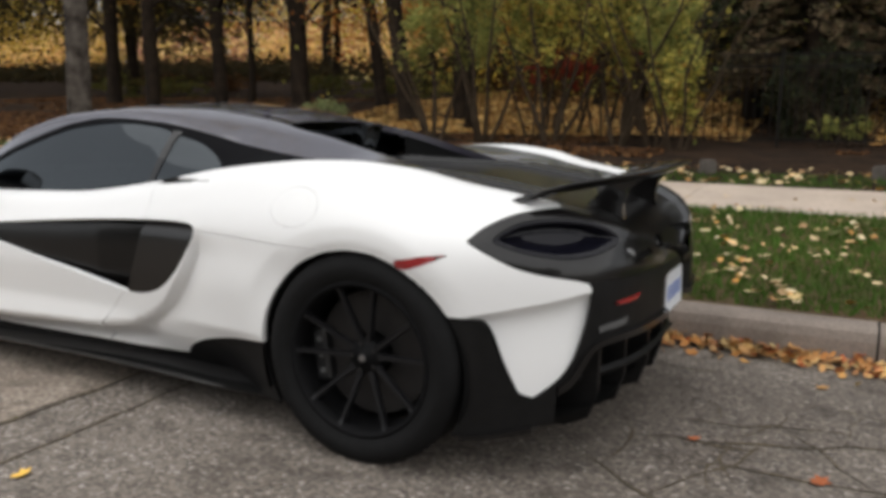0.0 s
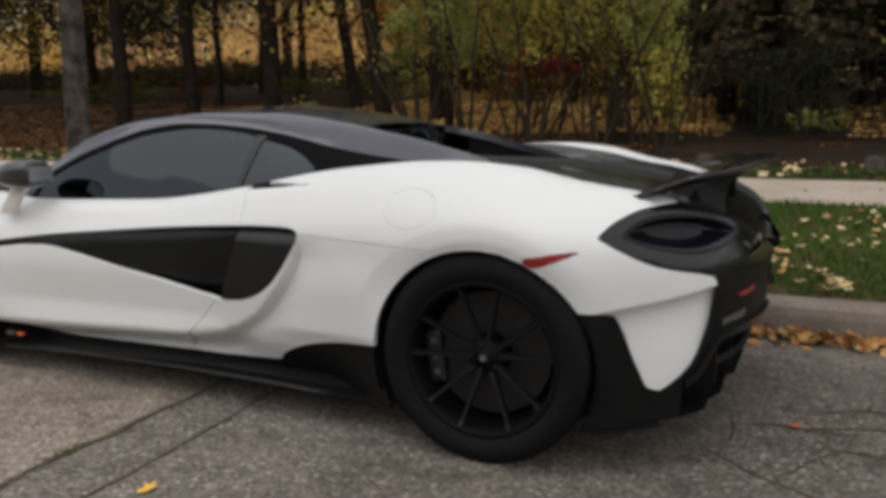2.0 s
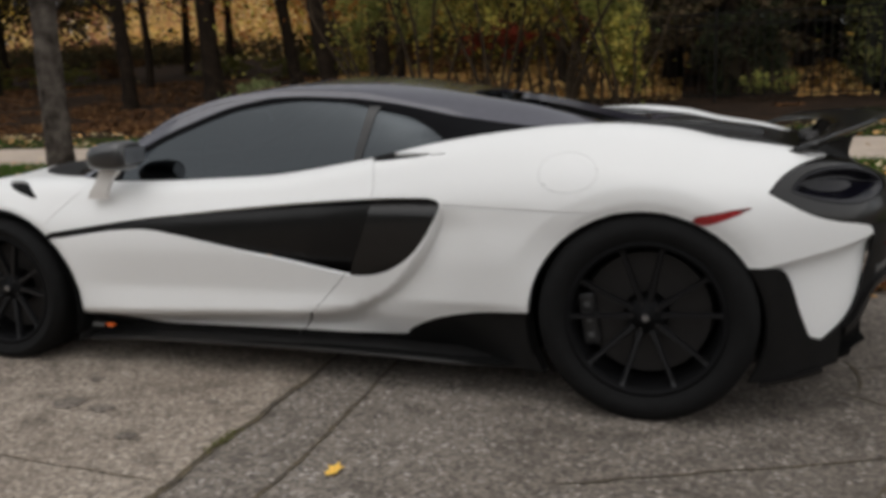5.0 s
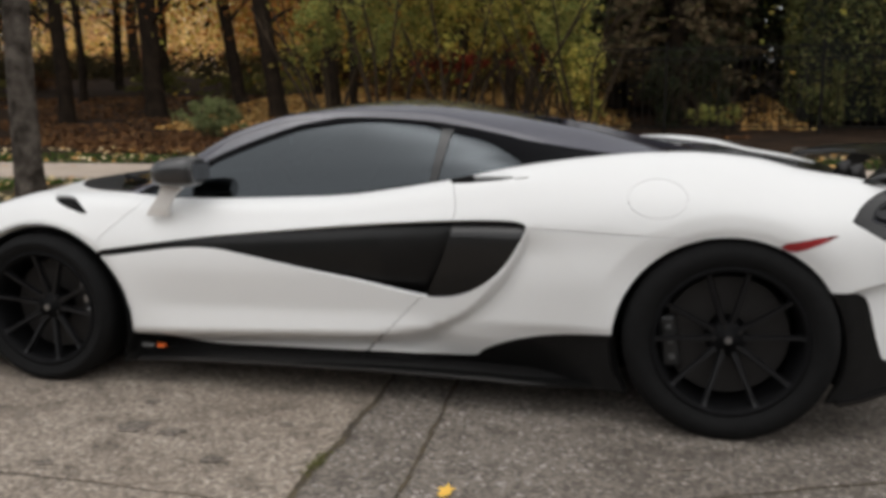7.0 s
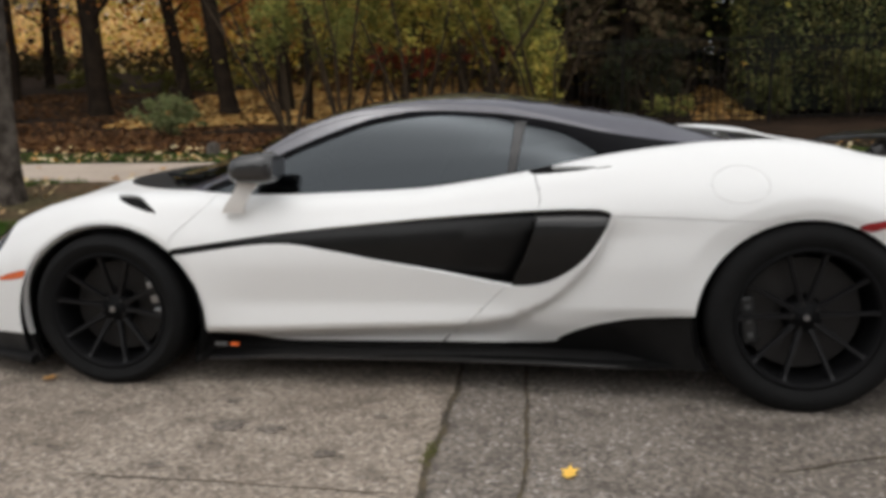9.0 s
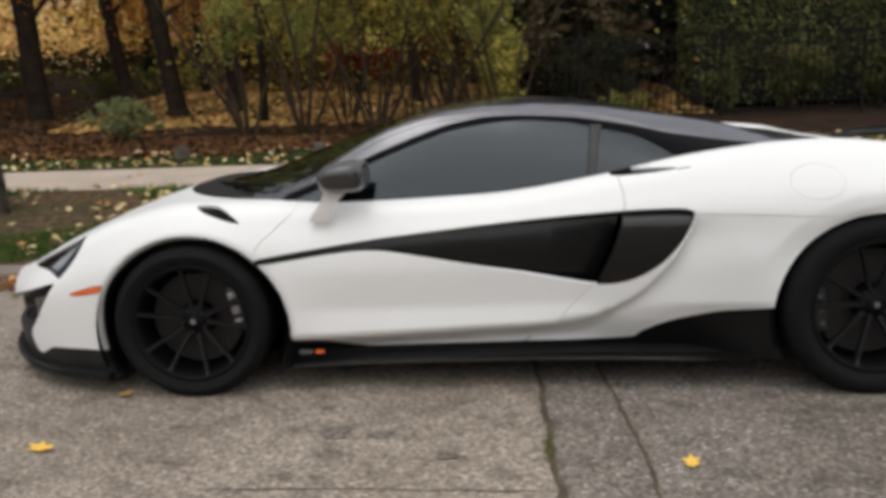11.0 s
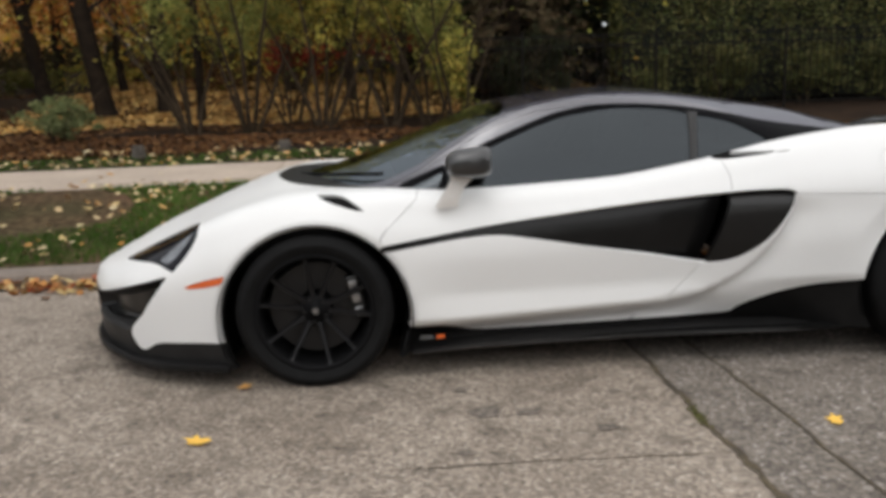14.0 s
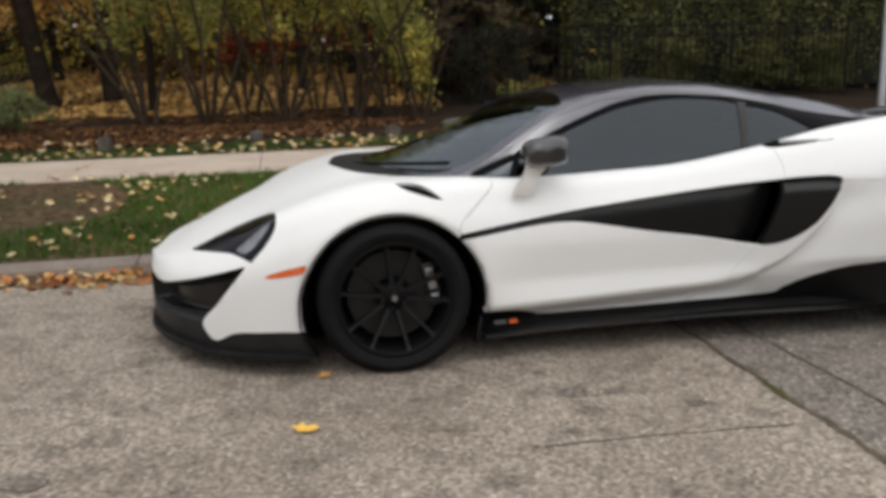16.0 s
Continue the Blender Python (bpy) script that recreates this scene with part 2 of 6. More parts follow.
M_DARK = mat("matt_black", (0.006, 0.006, 0.006), 0.8, var=0.2, scale=20, spec=0.12)
M_RUBBER = mat("tyre_rubber", (0.0068, 0.0068, 0.007), 0.75, spec=0.16, var=0.35, scale=25, bump=0.15, bump_scale=150)
M_BARREL = mat("dark_wheel_barrel", (0.006, 0.006, 0.0065), 0.6, var=0.2, scale=30, spec=0.08)
M_RIM = mat("satin_black_wheel", (0.008, 0.008, 0.009), 0.38, var=0.2, scale=30, spec=0.28)
M_LIP = mat("satin_dark_grey", (0.017, 0.0165, 0.0165), 0.5, var=0.3, scale=20, spec=0.3)
M_FIN = mat("gloss_dark_grey", (0.006, 0.0057, 0.0057), 0.3, coat=0.3, var=0.2, scale=30, spec=0.3)
M_MIRROR = mat("gloss_mirror_shell", (0.018, 0.0175, 0.0185), 0.28, coat=0.8, var=0.2, scale=30)
# grey that imitates the light line along the sill blade
M_EDGE = mat("sill_highlight_grey", (0.022, 0.021, 0.021), 0.35, coat=0.5, var=0.3, scale=6)
M_POLE = mat("galvanised_steel", (0.33, 0.34, 0.35), 0.45, metal=0.8, var=0.2, scale=12)
M_IRON = mat("black_iron", (0.012, 0.0105, 0.009), 0.7, var=0.3, scale=15, spec=0.1)
M_BRICK = mat("brick_wall", (0.33, 0.15, 0.10), 0.9, color2=(0.42, 0.22, 0.15), scale=3, fine=0.3, bump=0.3, bump_scale=12)
M_ROOF = mat("roof_shingle", (0.08, 0.07, 0.065), 0.9, var=0.3, scale=3)
M_TRIM = mat("white_trim", (0.75, 0.74, 0.72), 0.6, var=0.1, scale=3)


# ---- mesh helpers ----
def mesh_ob(name, verts, faces, material, parent=None, label="", smooth=False):
    me = bpy.data.meshes.new(name)
    me.from_pydata([tuple(map(float, v)) for v in verts], [], [tuple(map(int, f)) for f in faces])
    me.materials.append(material)
    if smooth:
        me.shade_smooth()
    ob = new(name, me)
    if parent is not None:
        ob.parent = parent
    if label:
        ob["label"] = label
    return ob


def part(name, bm, material, parent=None, label="", smooth=False):
    me = bpy.data.meshes.new(name)
    bm.to_mesh(me)
    bm.free()
    me.materials.append(material)
    if smooth:
        me.shade_smooth()
    ob = new(name, me)
    if parent is not None:
        ob.parent = parent
    if label:
        ob["label"] = label
    return ob


def curve(xs, ys):
    """A smooth monotone curve through the given knots, as a function of arrays."""
    xs, ys = np.array(xs, float), np.array(ys, float)
    h = np.diff(xs)
    d = np.diff(ys) / h
    m = np.zeros(len(xs))
    m[0], m[-1] = d[0], d[-1]
    for i in range(1, len(xs) - 1):
        if d[i - 1] * d[i] > 0:
            w1, w2 = 2 * h[i] + h[i - 1], h[i] + 2 * h[i - 1]
            m[i] = (w1 + w2) / (w1 / d[i - 1] + w2 / d[i])

    def f(x):
        x = np.clip(np.asarray(x, float), xs[0], xs[-1])
        i = np.clip(np.searchsorted(xs, x, side="right") - 1, 0, len(h) - 1)
        t = (x - xs[i]) / h[i]
        a, b = ys[i], ys[i + 1]
        return ((2 * t**3 - 3 * t**2 + 1) * a + (t**3 - 2 * t**2 + t) * h[i] * m[i]
                + (-2 * t**3 + 3 * t**2) * b + (t**3 - t**2) * h[i] * m[i + 1])
    return f


# ---- the ground ----
# height of the land across the street: road, kerb, verge, sidewalk, then a gentle bank
KERB_Y, WALK_NEAR, WALK_FAR, BED = 1.10, 3.55, 5.30, 6.45
land_z = curve([1.28, 2.3, 3.55, 5.3, 6.45, 8.8, 9.9, 12.5, 14.4, 18, 22, 28, 36, 60, 400], [0.15, 0.25, 0.385, 0.42, 0.46, 0.55, 0.59, 0.80, 1.05, 1.3, 1.6, 2.1, 2.5, 3.6, 7.0])


def road_z(x):
    """The road falls gently from the car's nose to its tail."""
    return -0.010 - 0.015 * min(max(x, -5.0), 2.5)


def bumpy(x, y):
    return 0.03 * noise.noise((x * 0.6, y * 0.6, 0.3)) + 0.012 * noise.noise((x * 2.7, y * 2.7, 4.0))


def sheet(name, x0, x1, y0, y1, dx, dy, zf, material):
    nx, ny = max(1, round((x1 - x0) / dx)), max(1, round((y1 - y0) / dy))
    xs, ys = np.linspace(x0, x1, nx + 1), np.linspace(y0, y1, ny + 1)
    verts = [(x, y, zf(x, y)) for y in ys for x in xs]
    faces = [(j * (nx + 1) + i, j * (nx + 1) + i + 1, (j + 1) * (nx + 1) + i + 1, (j + 1) * (nx + 1) + i) for j in range(ny) for i in range(nx)]
    return mesh_ob(name, verts, faces, material, smooth=True)


def verge_z(x, y):
    edge = min(1.0, max(0.0, min(y - 1.27, 3.56 - y) * 4))
    return float(land_z(y)) + bumpy(x, y) * edge * 0.6 + 0.01


def bank_z(x, y):
    return float(land_z(y)) + bumpy(x, y) * min(1.0, max(0.0, (y - 5.3) * 2)) * (1 + max(0, y - 9) * 0.1)


# the road, in three strips that meet along two old repair seams
def seam_a(y):
    return -1.296 + 0.012 * (y + 1.0) + 0.007 * math.sin(y * 5.1) + 0.005 * math.sin(y * 13.7)


def seam_b(y):
    return -1.008 + 0.008 * math.sin(y * 4.3 + 1) + 0.004 * math.sin(y * 11.9)


ys = np.concatenate([np.linspace(-60, -9, 12), np.linspace(-8.9, KERB_Y + 0.02, 220)])
bm = bmesh.new()
cols = []
for xf in (lambda y: -120.0, lambda y: -20.0, lambda y: -5.0, seam_a, seam_b, lambda y: 2.5, lambda y: 12.0, lambda y: 120.0):
    cols.append([bm.verts.new((xf(float(y)), float(y), road_z(xf(float(y))))) for y in ys])
for k, (p, q) in enumerate(zip(cols, cols[1:])):
    for i in range(len(ys) - 1):
        f = bm.faces.new((p[i], q[i], q[i + 1], p[i + 1]))
        f.material_index = 0 if k < 3 else 1
road = part("road", bm, M_ASPHALT)
road.data.materials.append(M_ASPHALT_B)
tagged(road, "worn grey-brown asphalt road with cracks and repair seams", "road", kind="structure")


def crack(path, width, z=0.0035):
    """A ragged dirt-filled crack along (x, y) points."""
    bm = bmesh.new()
    P = [Vector((*p, 0)) for p in path]
    pts = []
    for a, b in zip(P, P[1:]):
        n = max(2, int((b - a).length / 0.025))
        pts += [a.lerp(b, i / n) for i in range(n)]
    pts.append(P[-1])
    rows = []
    for i, p in enumerate(pts):
        d = (pts[min(i + 1, len(pts) - 1)] - pts[max(i - 1, 0)]).normalized()
        side = Vector((-d.y, d.x, 0))
        mid = p + side * 0.012 * noise.noise(p * 9)
        end = min(1.0, i / 6, (len(pts) - 1 - i) / 6)
        w = width * (0.3 + 0.9 * abs(noise.noise(p * 14 + Vector((7, 0, 0)))) + 0.6 * max(0, noise.noise(p * 3))) * end + 0.0008
        h = z + road_z(p.x)
        rows.append((bm.verts.new((*(mid + side * w).xy, h)), bm.verts.new((*(mid - side * w).xy, h))))
    for (a, b), (c, d) in zip(rows, rows[1:]):
        bm.faces.new((a, b, d, c))
    return tagged(part("road_crack", bm, M_CRACK), "dark dirt-filled crack in the asphalt", "crack", kind="structure")


crack([(seam_a(y), y) for y in np.linspace(-6, 1.05, 60)], 0.023)
crack([(seam_b(y), y) for y in np.linspace(-6, 1.05, 60)], 0.013)
crack([(-2.4, -1.70), (-1.99, -1.70), (-1.674, -1.72), (-1.315, -1.717)], 0.004)
for path, width in (
        ([(-0.25, -1.46), (0.0, -1.354), (0.305, -1.224), (0.618, -1.092), (0.844, -0.965), (1.05, -0.84)], 0.008),
        ([(0.60, -0.47), (0.715, -0.553), (0.895, -0.70), (1.1, -0.80), (1.4, -0.83)], 0.012),
        ([(0.85, 0.02), (0.967, 0.03), (1.10, 0.05), (1.224, 0.113), (1.5, 0.18)], 0.010),
        ([(0.754, -0.268), (0.862, -0.188), (0.963, -0.189), (1.041, -0.198), (1.21, -0.151)], 0.010),
        ([(0.963, -0.189), (1.18, -0.10), (1.369, -0.043), (1.458, 0.036), (1.75, 0.10), (2.1, 0.08)], 0.011),
        ([(0.95, -0.40), (1.12, -0.344), (1.33, -0.35), (1.545, -0.317), (1.9, -0.37)], 0.011),
        ([(0.72, -0.54), (0.74, -0.40), (0.754, -0.268), (0.70, -0.10)], 0.008),
        ([(0.62, -1.36), (0.697, -1.225), (0.803, -1.053), (0.88, -0.93)], 0.008),
        ([(0.895, -0.70), (1.0, -0.5), (1.12, -0.344), (1.18, -0.10)], 0.007),
        ([(1.224, 0.113), (1.30, 0.02), (1.369, -0.043), (1.45, -0.20), (1.545, -0.317)], 0.007),
        ([(1.458, 0.036), (1.46, 0.25), (1.55, 0.45)], 0.006)):
    crack(path, width)
# moss and crumbs of earth in the wider stretch of the seam
g_moss = np.random.default_rng(77)
y = g_moss.normal(-1.42, 0.05, 130)
x = np.array([seam_a(v) for v in y]) + g_moss.normal(0, 0.011, 130)
MOSS_AT = np.stack([x, y, np.array([road_z(v) for v in x]) + 0.006], 1)
# old oil stains
for k, (x, y, r) in enumerate(((-2.05, -1.28, 0.05), (-1.895, -1.293, 0.036), (-2.122, -1.046, 0.024), (-2.165, -1.61, 0.024), (-1.534, -1.141, 0.022), (-1.656, -1.473, 0.03), (-0.17, -1.185, 0.035), (-3.9, -1.6, 0.06), (-4.6, -0.4, 0.07))):
    bm = bmesh.new()
    ring = []
    for j in range(26):
        t = 2 * math.pi * j / 26
        rr = r * (1 + 0.45 * noise.noise((math.cos(t) * 1.3 + k * 5, math.sin(t) * 1.3, 0)))
        ring.append(bm.verts.new((x + 1.3 * rr * math.cos(t), y + rr * math.sin(t), road_z(x) + 0.004)))
    bm.faces.new(ring)
    tagged(part("road_stain", bm, M_STAIN), "small dark oil stain on the asphalt", "stain", kind="structure")
rnd = random.Random(5)
for k in range(16):
    x, y, a = rnd.uniform(0.45, 2.1), rnd.uniform(-0.75, 0.85), rnd.choice((0.1, 1.5, 2.6, 0.8))
    path = [(x, y)]
    for j in range(rnd.randint(3, 7)):
        a += rnd.uniform(-0.7, 0.7)
        path.append((path[-1][0] + 0.10 * math.cos(a), path[-1][1] + 0.10 * math.sin(a)))
    crack(path, 0.006)

verge = tagged(sheet("verge", -30, 22, 1.27, WALK_NEAR + 0.01, 0.15, 0.12, verge_z, M_SOIL), "grass verge strewn with fallen yellow leaves", "lawn", kind="structure")
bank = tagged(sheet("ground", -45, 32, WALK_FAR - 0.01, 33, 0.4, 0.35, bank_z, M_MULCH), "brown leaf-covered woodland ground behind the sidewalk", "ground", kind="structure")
far_ground = tagged(sheet("far_ground", -400, 400, 32.9, 600, 20, 20, lambda x, y: float(land_z(y)) - 0.05, M_FIELD), "distant lawn strewn with yellow leaves", "ground", kind="structure")
near_ground = tagged(sheet("near_ground", -400, 400, -600, -8, 20, 20, lambda x, y: -0.14, M_SOIL), "plain ground on the near side of the road", "ground", kind="structure")


# ---- the white sports coupe ----
# x runs from nose to tail with the rear axle at 0, a is the distance from the car's middle plane
half_w = curve([-3.72, -3.71, -3.66, -3.58, -3.5, -3.42, -3.25, -3.12, -3.0, -2.67, -2.39, -2.0, -1.5, -1.0, -0.7, -0.35, 0.0, 0.16, 0.35, 0.5, 0.62, 0.70, 0.76, 0.80, 0.815],
               [0.02, 0.17, 0.36, 0.52, 0.62, 0.71, 0.82, 0.865, 0.91, 0.945, 0.918, 0.905, 0.90, 0.905, 0.92, 0.955, 0.976, 0.976, 0.93, 0.85, 0.765, 0.67, 0.53, 0.30, 0.02])
z_low = curve([-3.72, -3.4, -3.0, -2.3, -1.3, -0.4, 0.4, 0.6, 0.82], [0.16, 0.13, 0.11, 0.12, 0.135, 0.125, 0.14, 0.17, 0.22])
z_waist = curve([-3.72, -3.4, -3.0, -2.67, -2.3, -1.5, -0.7, 0.0, 0.4, 0.82], [0.36, 0.42, 0.50, 0.58, 0.56, 0.60, 0.66, 0.70, 0.68, 0.60])
crown_a = curve([-3.72, -3.66, -3.5, -3.25, -3.12, -2.95, -2.67, -2.4, -2.1, -1.5, -1.0, -0.7, -0.35, 0.0, 0.25, 0.45, 0.6, 0.7, 0.76, 0.815],
                [0.01, 0.28, 0.50, 0.70, 0.755, 0.79, 0.80, 0.795, 0.79, 0.775, 0.77, 0.765, 0.76, 0.75, 0.72, 0.68, 0.62, 0.54, 0.42, 0.01])
crown_z = curve([-3.72, -3.66, -3.5, -3.25, -3.12, -2.95, -2.67, -2.4, -2.1, -1.5, -1.08, -0.72, -0.52, -0.3, -0.15, 0.06, 0.25, 0.45, 0.6, 0.7, 0.76, 0.815],
                [0.42, 0.455, 0.505, 0.605, 0.672, 0.735, 0.79, 0.787, 0.777, 0.795, 0.85, 0.92, 0.947, 0.968, 0.972, 0.955, 0.91, 0.875, 0.835, 0.79, 0.74, 0.66])
deck_z = curve([-3.72, -3.62, -3.49, -3.23, -2.98, -2.78, -2.5, -2.0, -1.0, -0.5, 0.0, 0.35, 0.6, 0.72, 0.815],
               [0.43, 0.478, 0.553, 0.668, 0.764, 0.815, 0.80, 0.78, 0.84, 0.905, 0.90, 0.86, 0.80, 0.735, 0.63])


def catmull(P, n):
    """Points along a smooth curve through the rows P (k, ..., 2), n per span."""
    out = []
    k = len(P)
    for i in range(k - 1):
        p0, p1, p2, p3 = P[max(i - 1, 0)], P[i], P[i + 1], P[min(i + 2, k - 1)]
        for t in np.linspace(0, 1, n, endpoint=False):
            out.append(0.5 * (2 * p1 + (p2 - p0) * t + (2 * p0 - 5 * p1 + 4 * p2 - p3) * t**2 + (3 * p1 - p0 - 3 * p2 + p3) * t**3))
    out.append(P[-1])
    return out


def grid_tris(nu, nv):
    i, j = np.meshgrid(np.arange(nu - 1), np.arange(nv - 1), indexing="ij")
    a = (i * nv + j).ravel()
    return np.concatenate([np.stack([a, a + nv, a + nv + 1], 1), np.stack([a, a + nv + 1, a + 1], 1)])


def body_master():
    """One half of the body skin as a fine grid: (x, a, z) and triangles."""
    u = np.linspace(-3.72, 0.815, 330)
    ends = np.concatenate([-3.72 + 0.10 * np.linspace(0, 1, 22) ** 2, 0.815 - 0.12 * np.linspace(0, 1, 22) ** 2])
    x = np.unique(np.round(np.concatenate([u, ends]), 5))
    w, zl, zw, ca, cz, dz = half_w(x), z_low(x), z_waist(x), crown_a(x), crown_z(x), deck_z(x)
    mid = 0.5 * (zl + zw)
    P = [np.stack(p, -1) for p in (
        (w - 0.035, zl), (w - 0.012, mid), (w, zw), (w - 0.30 * (w - ca), zw + 0.58 * (cz - zw)),
        (ca, cz), (ca * 0.70, cz * 0.55 + dz * 0.45), (ca * 0.36, cz * 0.1 + dz * 0.9), (ca * 0.0, dz))]
    rows = np.stack(catmull(np.stack(P), 12), 1)
    V = np.concatenate([np.broadcast_to(x[:, None, None], rows.shape[:2] + (1,)), rows], 2)
    return V.reshape(-1, 3), grid_tris(*rows.shape[:2])


def flip(V):
    return V * np.array([1, -1, 1])


def smooth_loop(pts, n=6):
    """A closed outline through (u, v) points, rounded between them; a third value 1 keeps a corner sharp."""
    out = []
    k = len(pts)
    P = [np.array(p[:2], float) for p in pts]
    sharp = [len(p) > 2 for p in pts]
    for i in range(k):
        p0, p1, p2, p3 = P[i - 1], P[i], P[(i + 1) % k], P[(i + 2) % k]
        if sharp[i]:
            p0 = p1
        if sharp[(i + 1) % k]:
            p3 = p2
        for t in np.linspace(0, 1, n, endpoint=False):
            out.append(0.5 * (2 * p1 + (p2 - p0) * t + (2 * p0 - 5 * p1 + 4 * p2 - p3) * t**2 + (3 * p1 - p0 - 3 * p2 + p3) * t**3))
    return np.array(out)


def outline_distance(loop, u, v):
    """Signed distance to a closed outline, negative inside."""
    best = np.full(u.shape, 1e9)
    inside = np.zeros(u.shape, bool)
    for p, q in zip(loop, np.roll(loop, -1, 0)):
        e = q - p
        L = max(float(e @ e), 1e-12)
        t = np.clip(((u - p[0]) * e[0] + (v - p[1]) * e[1]) / L, 0, 1)
        best = np.minimum(best, (u - p[0] - t * e[0]) ** 2 + (v - p[1] - t * e[1]) ** 2)
        if abs(e[1]) > 1e-12:
            cross = ((p[1] > v) != (q[1] > v)) & (u < (v - p[1]) * e[0] / e[1] + p[0])
            inside ^= cross
    d = np.sqrt(best)
    return np.where(inside, -d, d)


def normals_of(V, T):
    n = np.cross(V[T[:, 1]] - V[T[:, 0]], V[T[:, 2]] - V[T[:, 0]])
    N = np.zeros_like(V)
    for k in range(3):
        np.add.at(N, T[:, k], n)
    return N / np.maximum(np.linalg.norm(N, axis=1, keepdims=True), 1e-12)


def clip(skin, f):
    """The piece of a skin (V, N, T) where the field f is below nought, cut cleanly along f = 0."""
    V, N, T = skin
    ins = f <= 0
    c = ins[T].sum(1)
    tris = [T[c == 3]]
    pairs, polys = [], []
    for count in (1, 2):
        S = T[c == count]
        if not len(S):
            continue
        want = ins[S] if count == 1 else ~ins[S]
        k = want.argmax(1)
        r = np.arange(len(S))
        polys.append((count, S[r, k], S[r, (k + 1) % 3], S[r, (k + 2) % 3]))
    edges = [np.stack([p[1], p[2]], 1) for p in polys] + [np.stack([p[1], p[3]], 1) for p in polys]
    if edges:
        E = np.sort(np.concatenate(edges), 1)
        U, inv = np.unique(E, axis=0, return_inverse=True)
        inv = inv.ravel()
        fa, fb = f[U[:, 0]], f[U[:, 1]]
        t = (fa / (fa - fb))[:, None]
        NV = V[U[:, 0]] * (1 - t) + V[U[:, 1]] * t
        NN = N[U[:, 0]] * (1 - t) + N[U[:, 1]] * t
        NN /= np.maximum(np.linalg.norm(NN, axis=1, keepdims=True), 1e-9)
        inv = inv + len(V)
        V, N = np.concatenate([V, NV]), np.concatenate([N, NN])
        sizes = [len(p[1]) for p in polys]
        first = np.split(inv[:sum(sizes)], np.cumsum(sizes)[:-1])
        second = np.split(inv[sum(sizes):], np.cumsum(sizes)[:-1])
        for (count, a, b, c3), e1, e2 in zip(polys, first, second):
            if count == 1:
                tris.append(np.stack([a, e1, e2], 1))
            else:
                tris.append(np.stack([e1, b, c3], 1))
                tris.append(np.stack([e1, c3, e2], 1))
    T = np.concatenate(tris)
    used, inv = np.unique(T, return_inverse=True)
    return V[used], N[used], inv.reshape(-1, 3)


def cut(skin, f, gap=0.0013):
    """Inside and outside of f, with a shut line between them."""
    return clip(skin, f + gap), clip(skin, -f + gap)


def emit(name, skin, material, parent, side=-1, lift=0.0, depth=0.012, label="", smooth=True):
    """A panel with its turned-in edge, on the near (-1) or far (+1) side."""
    V, N, T = skin
    if not len(T):
        return None
    V = V + N * lift
    E = np.concatenate([T[:, [0, 1]], T[:, [1, 2]], T[:, [2, 0]]])
    key = np.sort(E, 1)
    _, first, counts = np.unique(key, axis=0, return_index=True, return_counts=True)
    B = E[first[counts == 1]]
    B = B[(V[B[:, 0], 1] > 1e-4) | (V[B[:, 1], 1] > 1e-4)]
    allV, allN, allT = [V], [N], [T]
    if depth and len(B):
        p, q = V[B[:, 0]], V[B[:, 1]]
        np_, nq = N[B[:, 0]], N[B[:, 1]]
        out = np.cross(q - p, np_ + nq)
        out /= np.maximum(np.linalg.norm(out, axis=1, keepdims=True), 1e-9)
        s = len(V)
        n = len(B)
        allV += [p, q, q - nq * depth, p - np_ * depth]
        allN += [out] * 4
        i = np.arange(n)
        allT += [np.stack([s + i, s + 3 * n + i, s + 2 * n + i], 1), np.stack([s + i, s + 2 * n + i, s + n + i], 1)]
    V, N, T = np.concatenate(allV), np.concatenate(allN), np.concatenate(allT)
    if side < 0:
        V, N, T = flip(V), flip(N), T[:, ::-1]
    me = bpy.data.meshes.new(name)
    me.from_pydata(V.tolist(), [], T.tolist())
    me.materials.append(material)
    me.shade_smooth()
    me.normals_split_custom_set_from_vertices(N.tolist())
    ob = new(name, me)
    ob.parent = parent
    if label:
        ob["label"] = label
    return ob


def ramp01(t):
    t = np.clip(t, 0, 1)
    return t * t * (3 - 2 * t)


R2 = math.sqrt(2)
car = tagged(new("sports_car"), "white low sports coupe, black roof and wheels, parked by kerb", "car")

# the outlines of the openings and inserts, in side view (x, z)
ARCH_F, ARCH_R = (-2.668, 0.300, 0.378), (-0.012, 0.322, 0.385)
CREASE = [(-2.32, 0.25, 1), (-1.8, 0.264), (-1.24, 0.29), (-1.07, 0.314), (-0.92, 0.388), (-0.82, 0.488), (-0.745, 0.594), (-0.705, 0.715), (-0.69, 0.8, 1), (-0.2, 0.8, 1), (-0.2, 0.0, 1), (-2.32, 0.0, 1)]
INTAKE = [(-2.40, 0.585, 1), (-2.012, 0.64), (-1.782, 0.666), (-1.34, 0.708), (-0.981, 0.733), (-0.798, 0.739), (-0.725, 0.734), (-0.702, 0.712), (-0.736, 0.637), (-0.816, 0.535),
          (-0.919, 0.468), (-1.023, 0.446), (-1.129, 0.458), (-1.344, 0.502), (-1.562, 0.541), (-1.785, 0.586), (-1.921, 0.608), (-2.06, 0.605), (-2.25, 0.581), (-2.40, 0.56, 1)]
FIN = [(-0.985, 0.90, 1), (-0.972, 0.733), (-0.985, 0.66), (-1.02, 0.56), (-1.06, 0.47), (-1.08, 0.40, 1), (-0.5, 0.40, 1), (-0.5, 0.90, 1)]
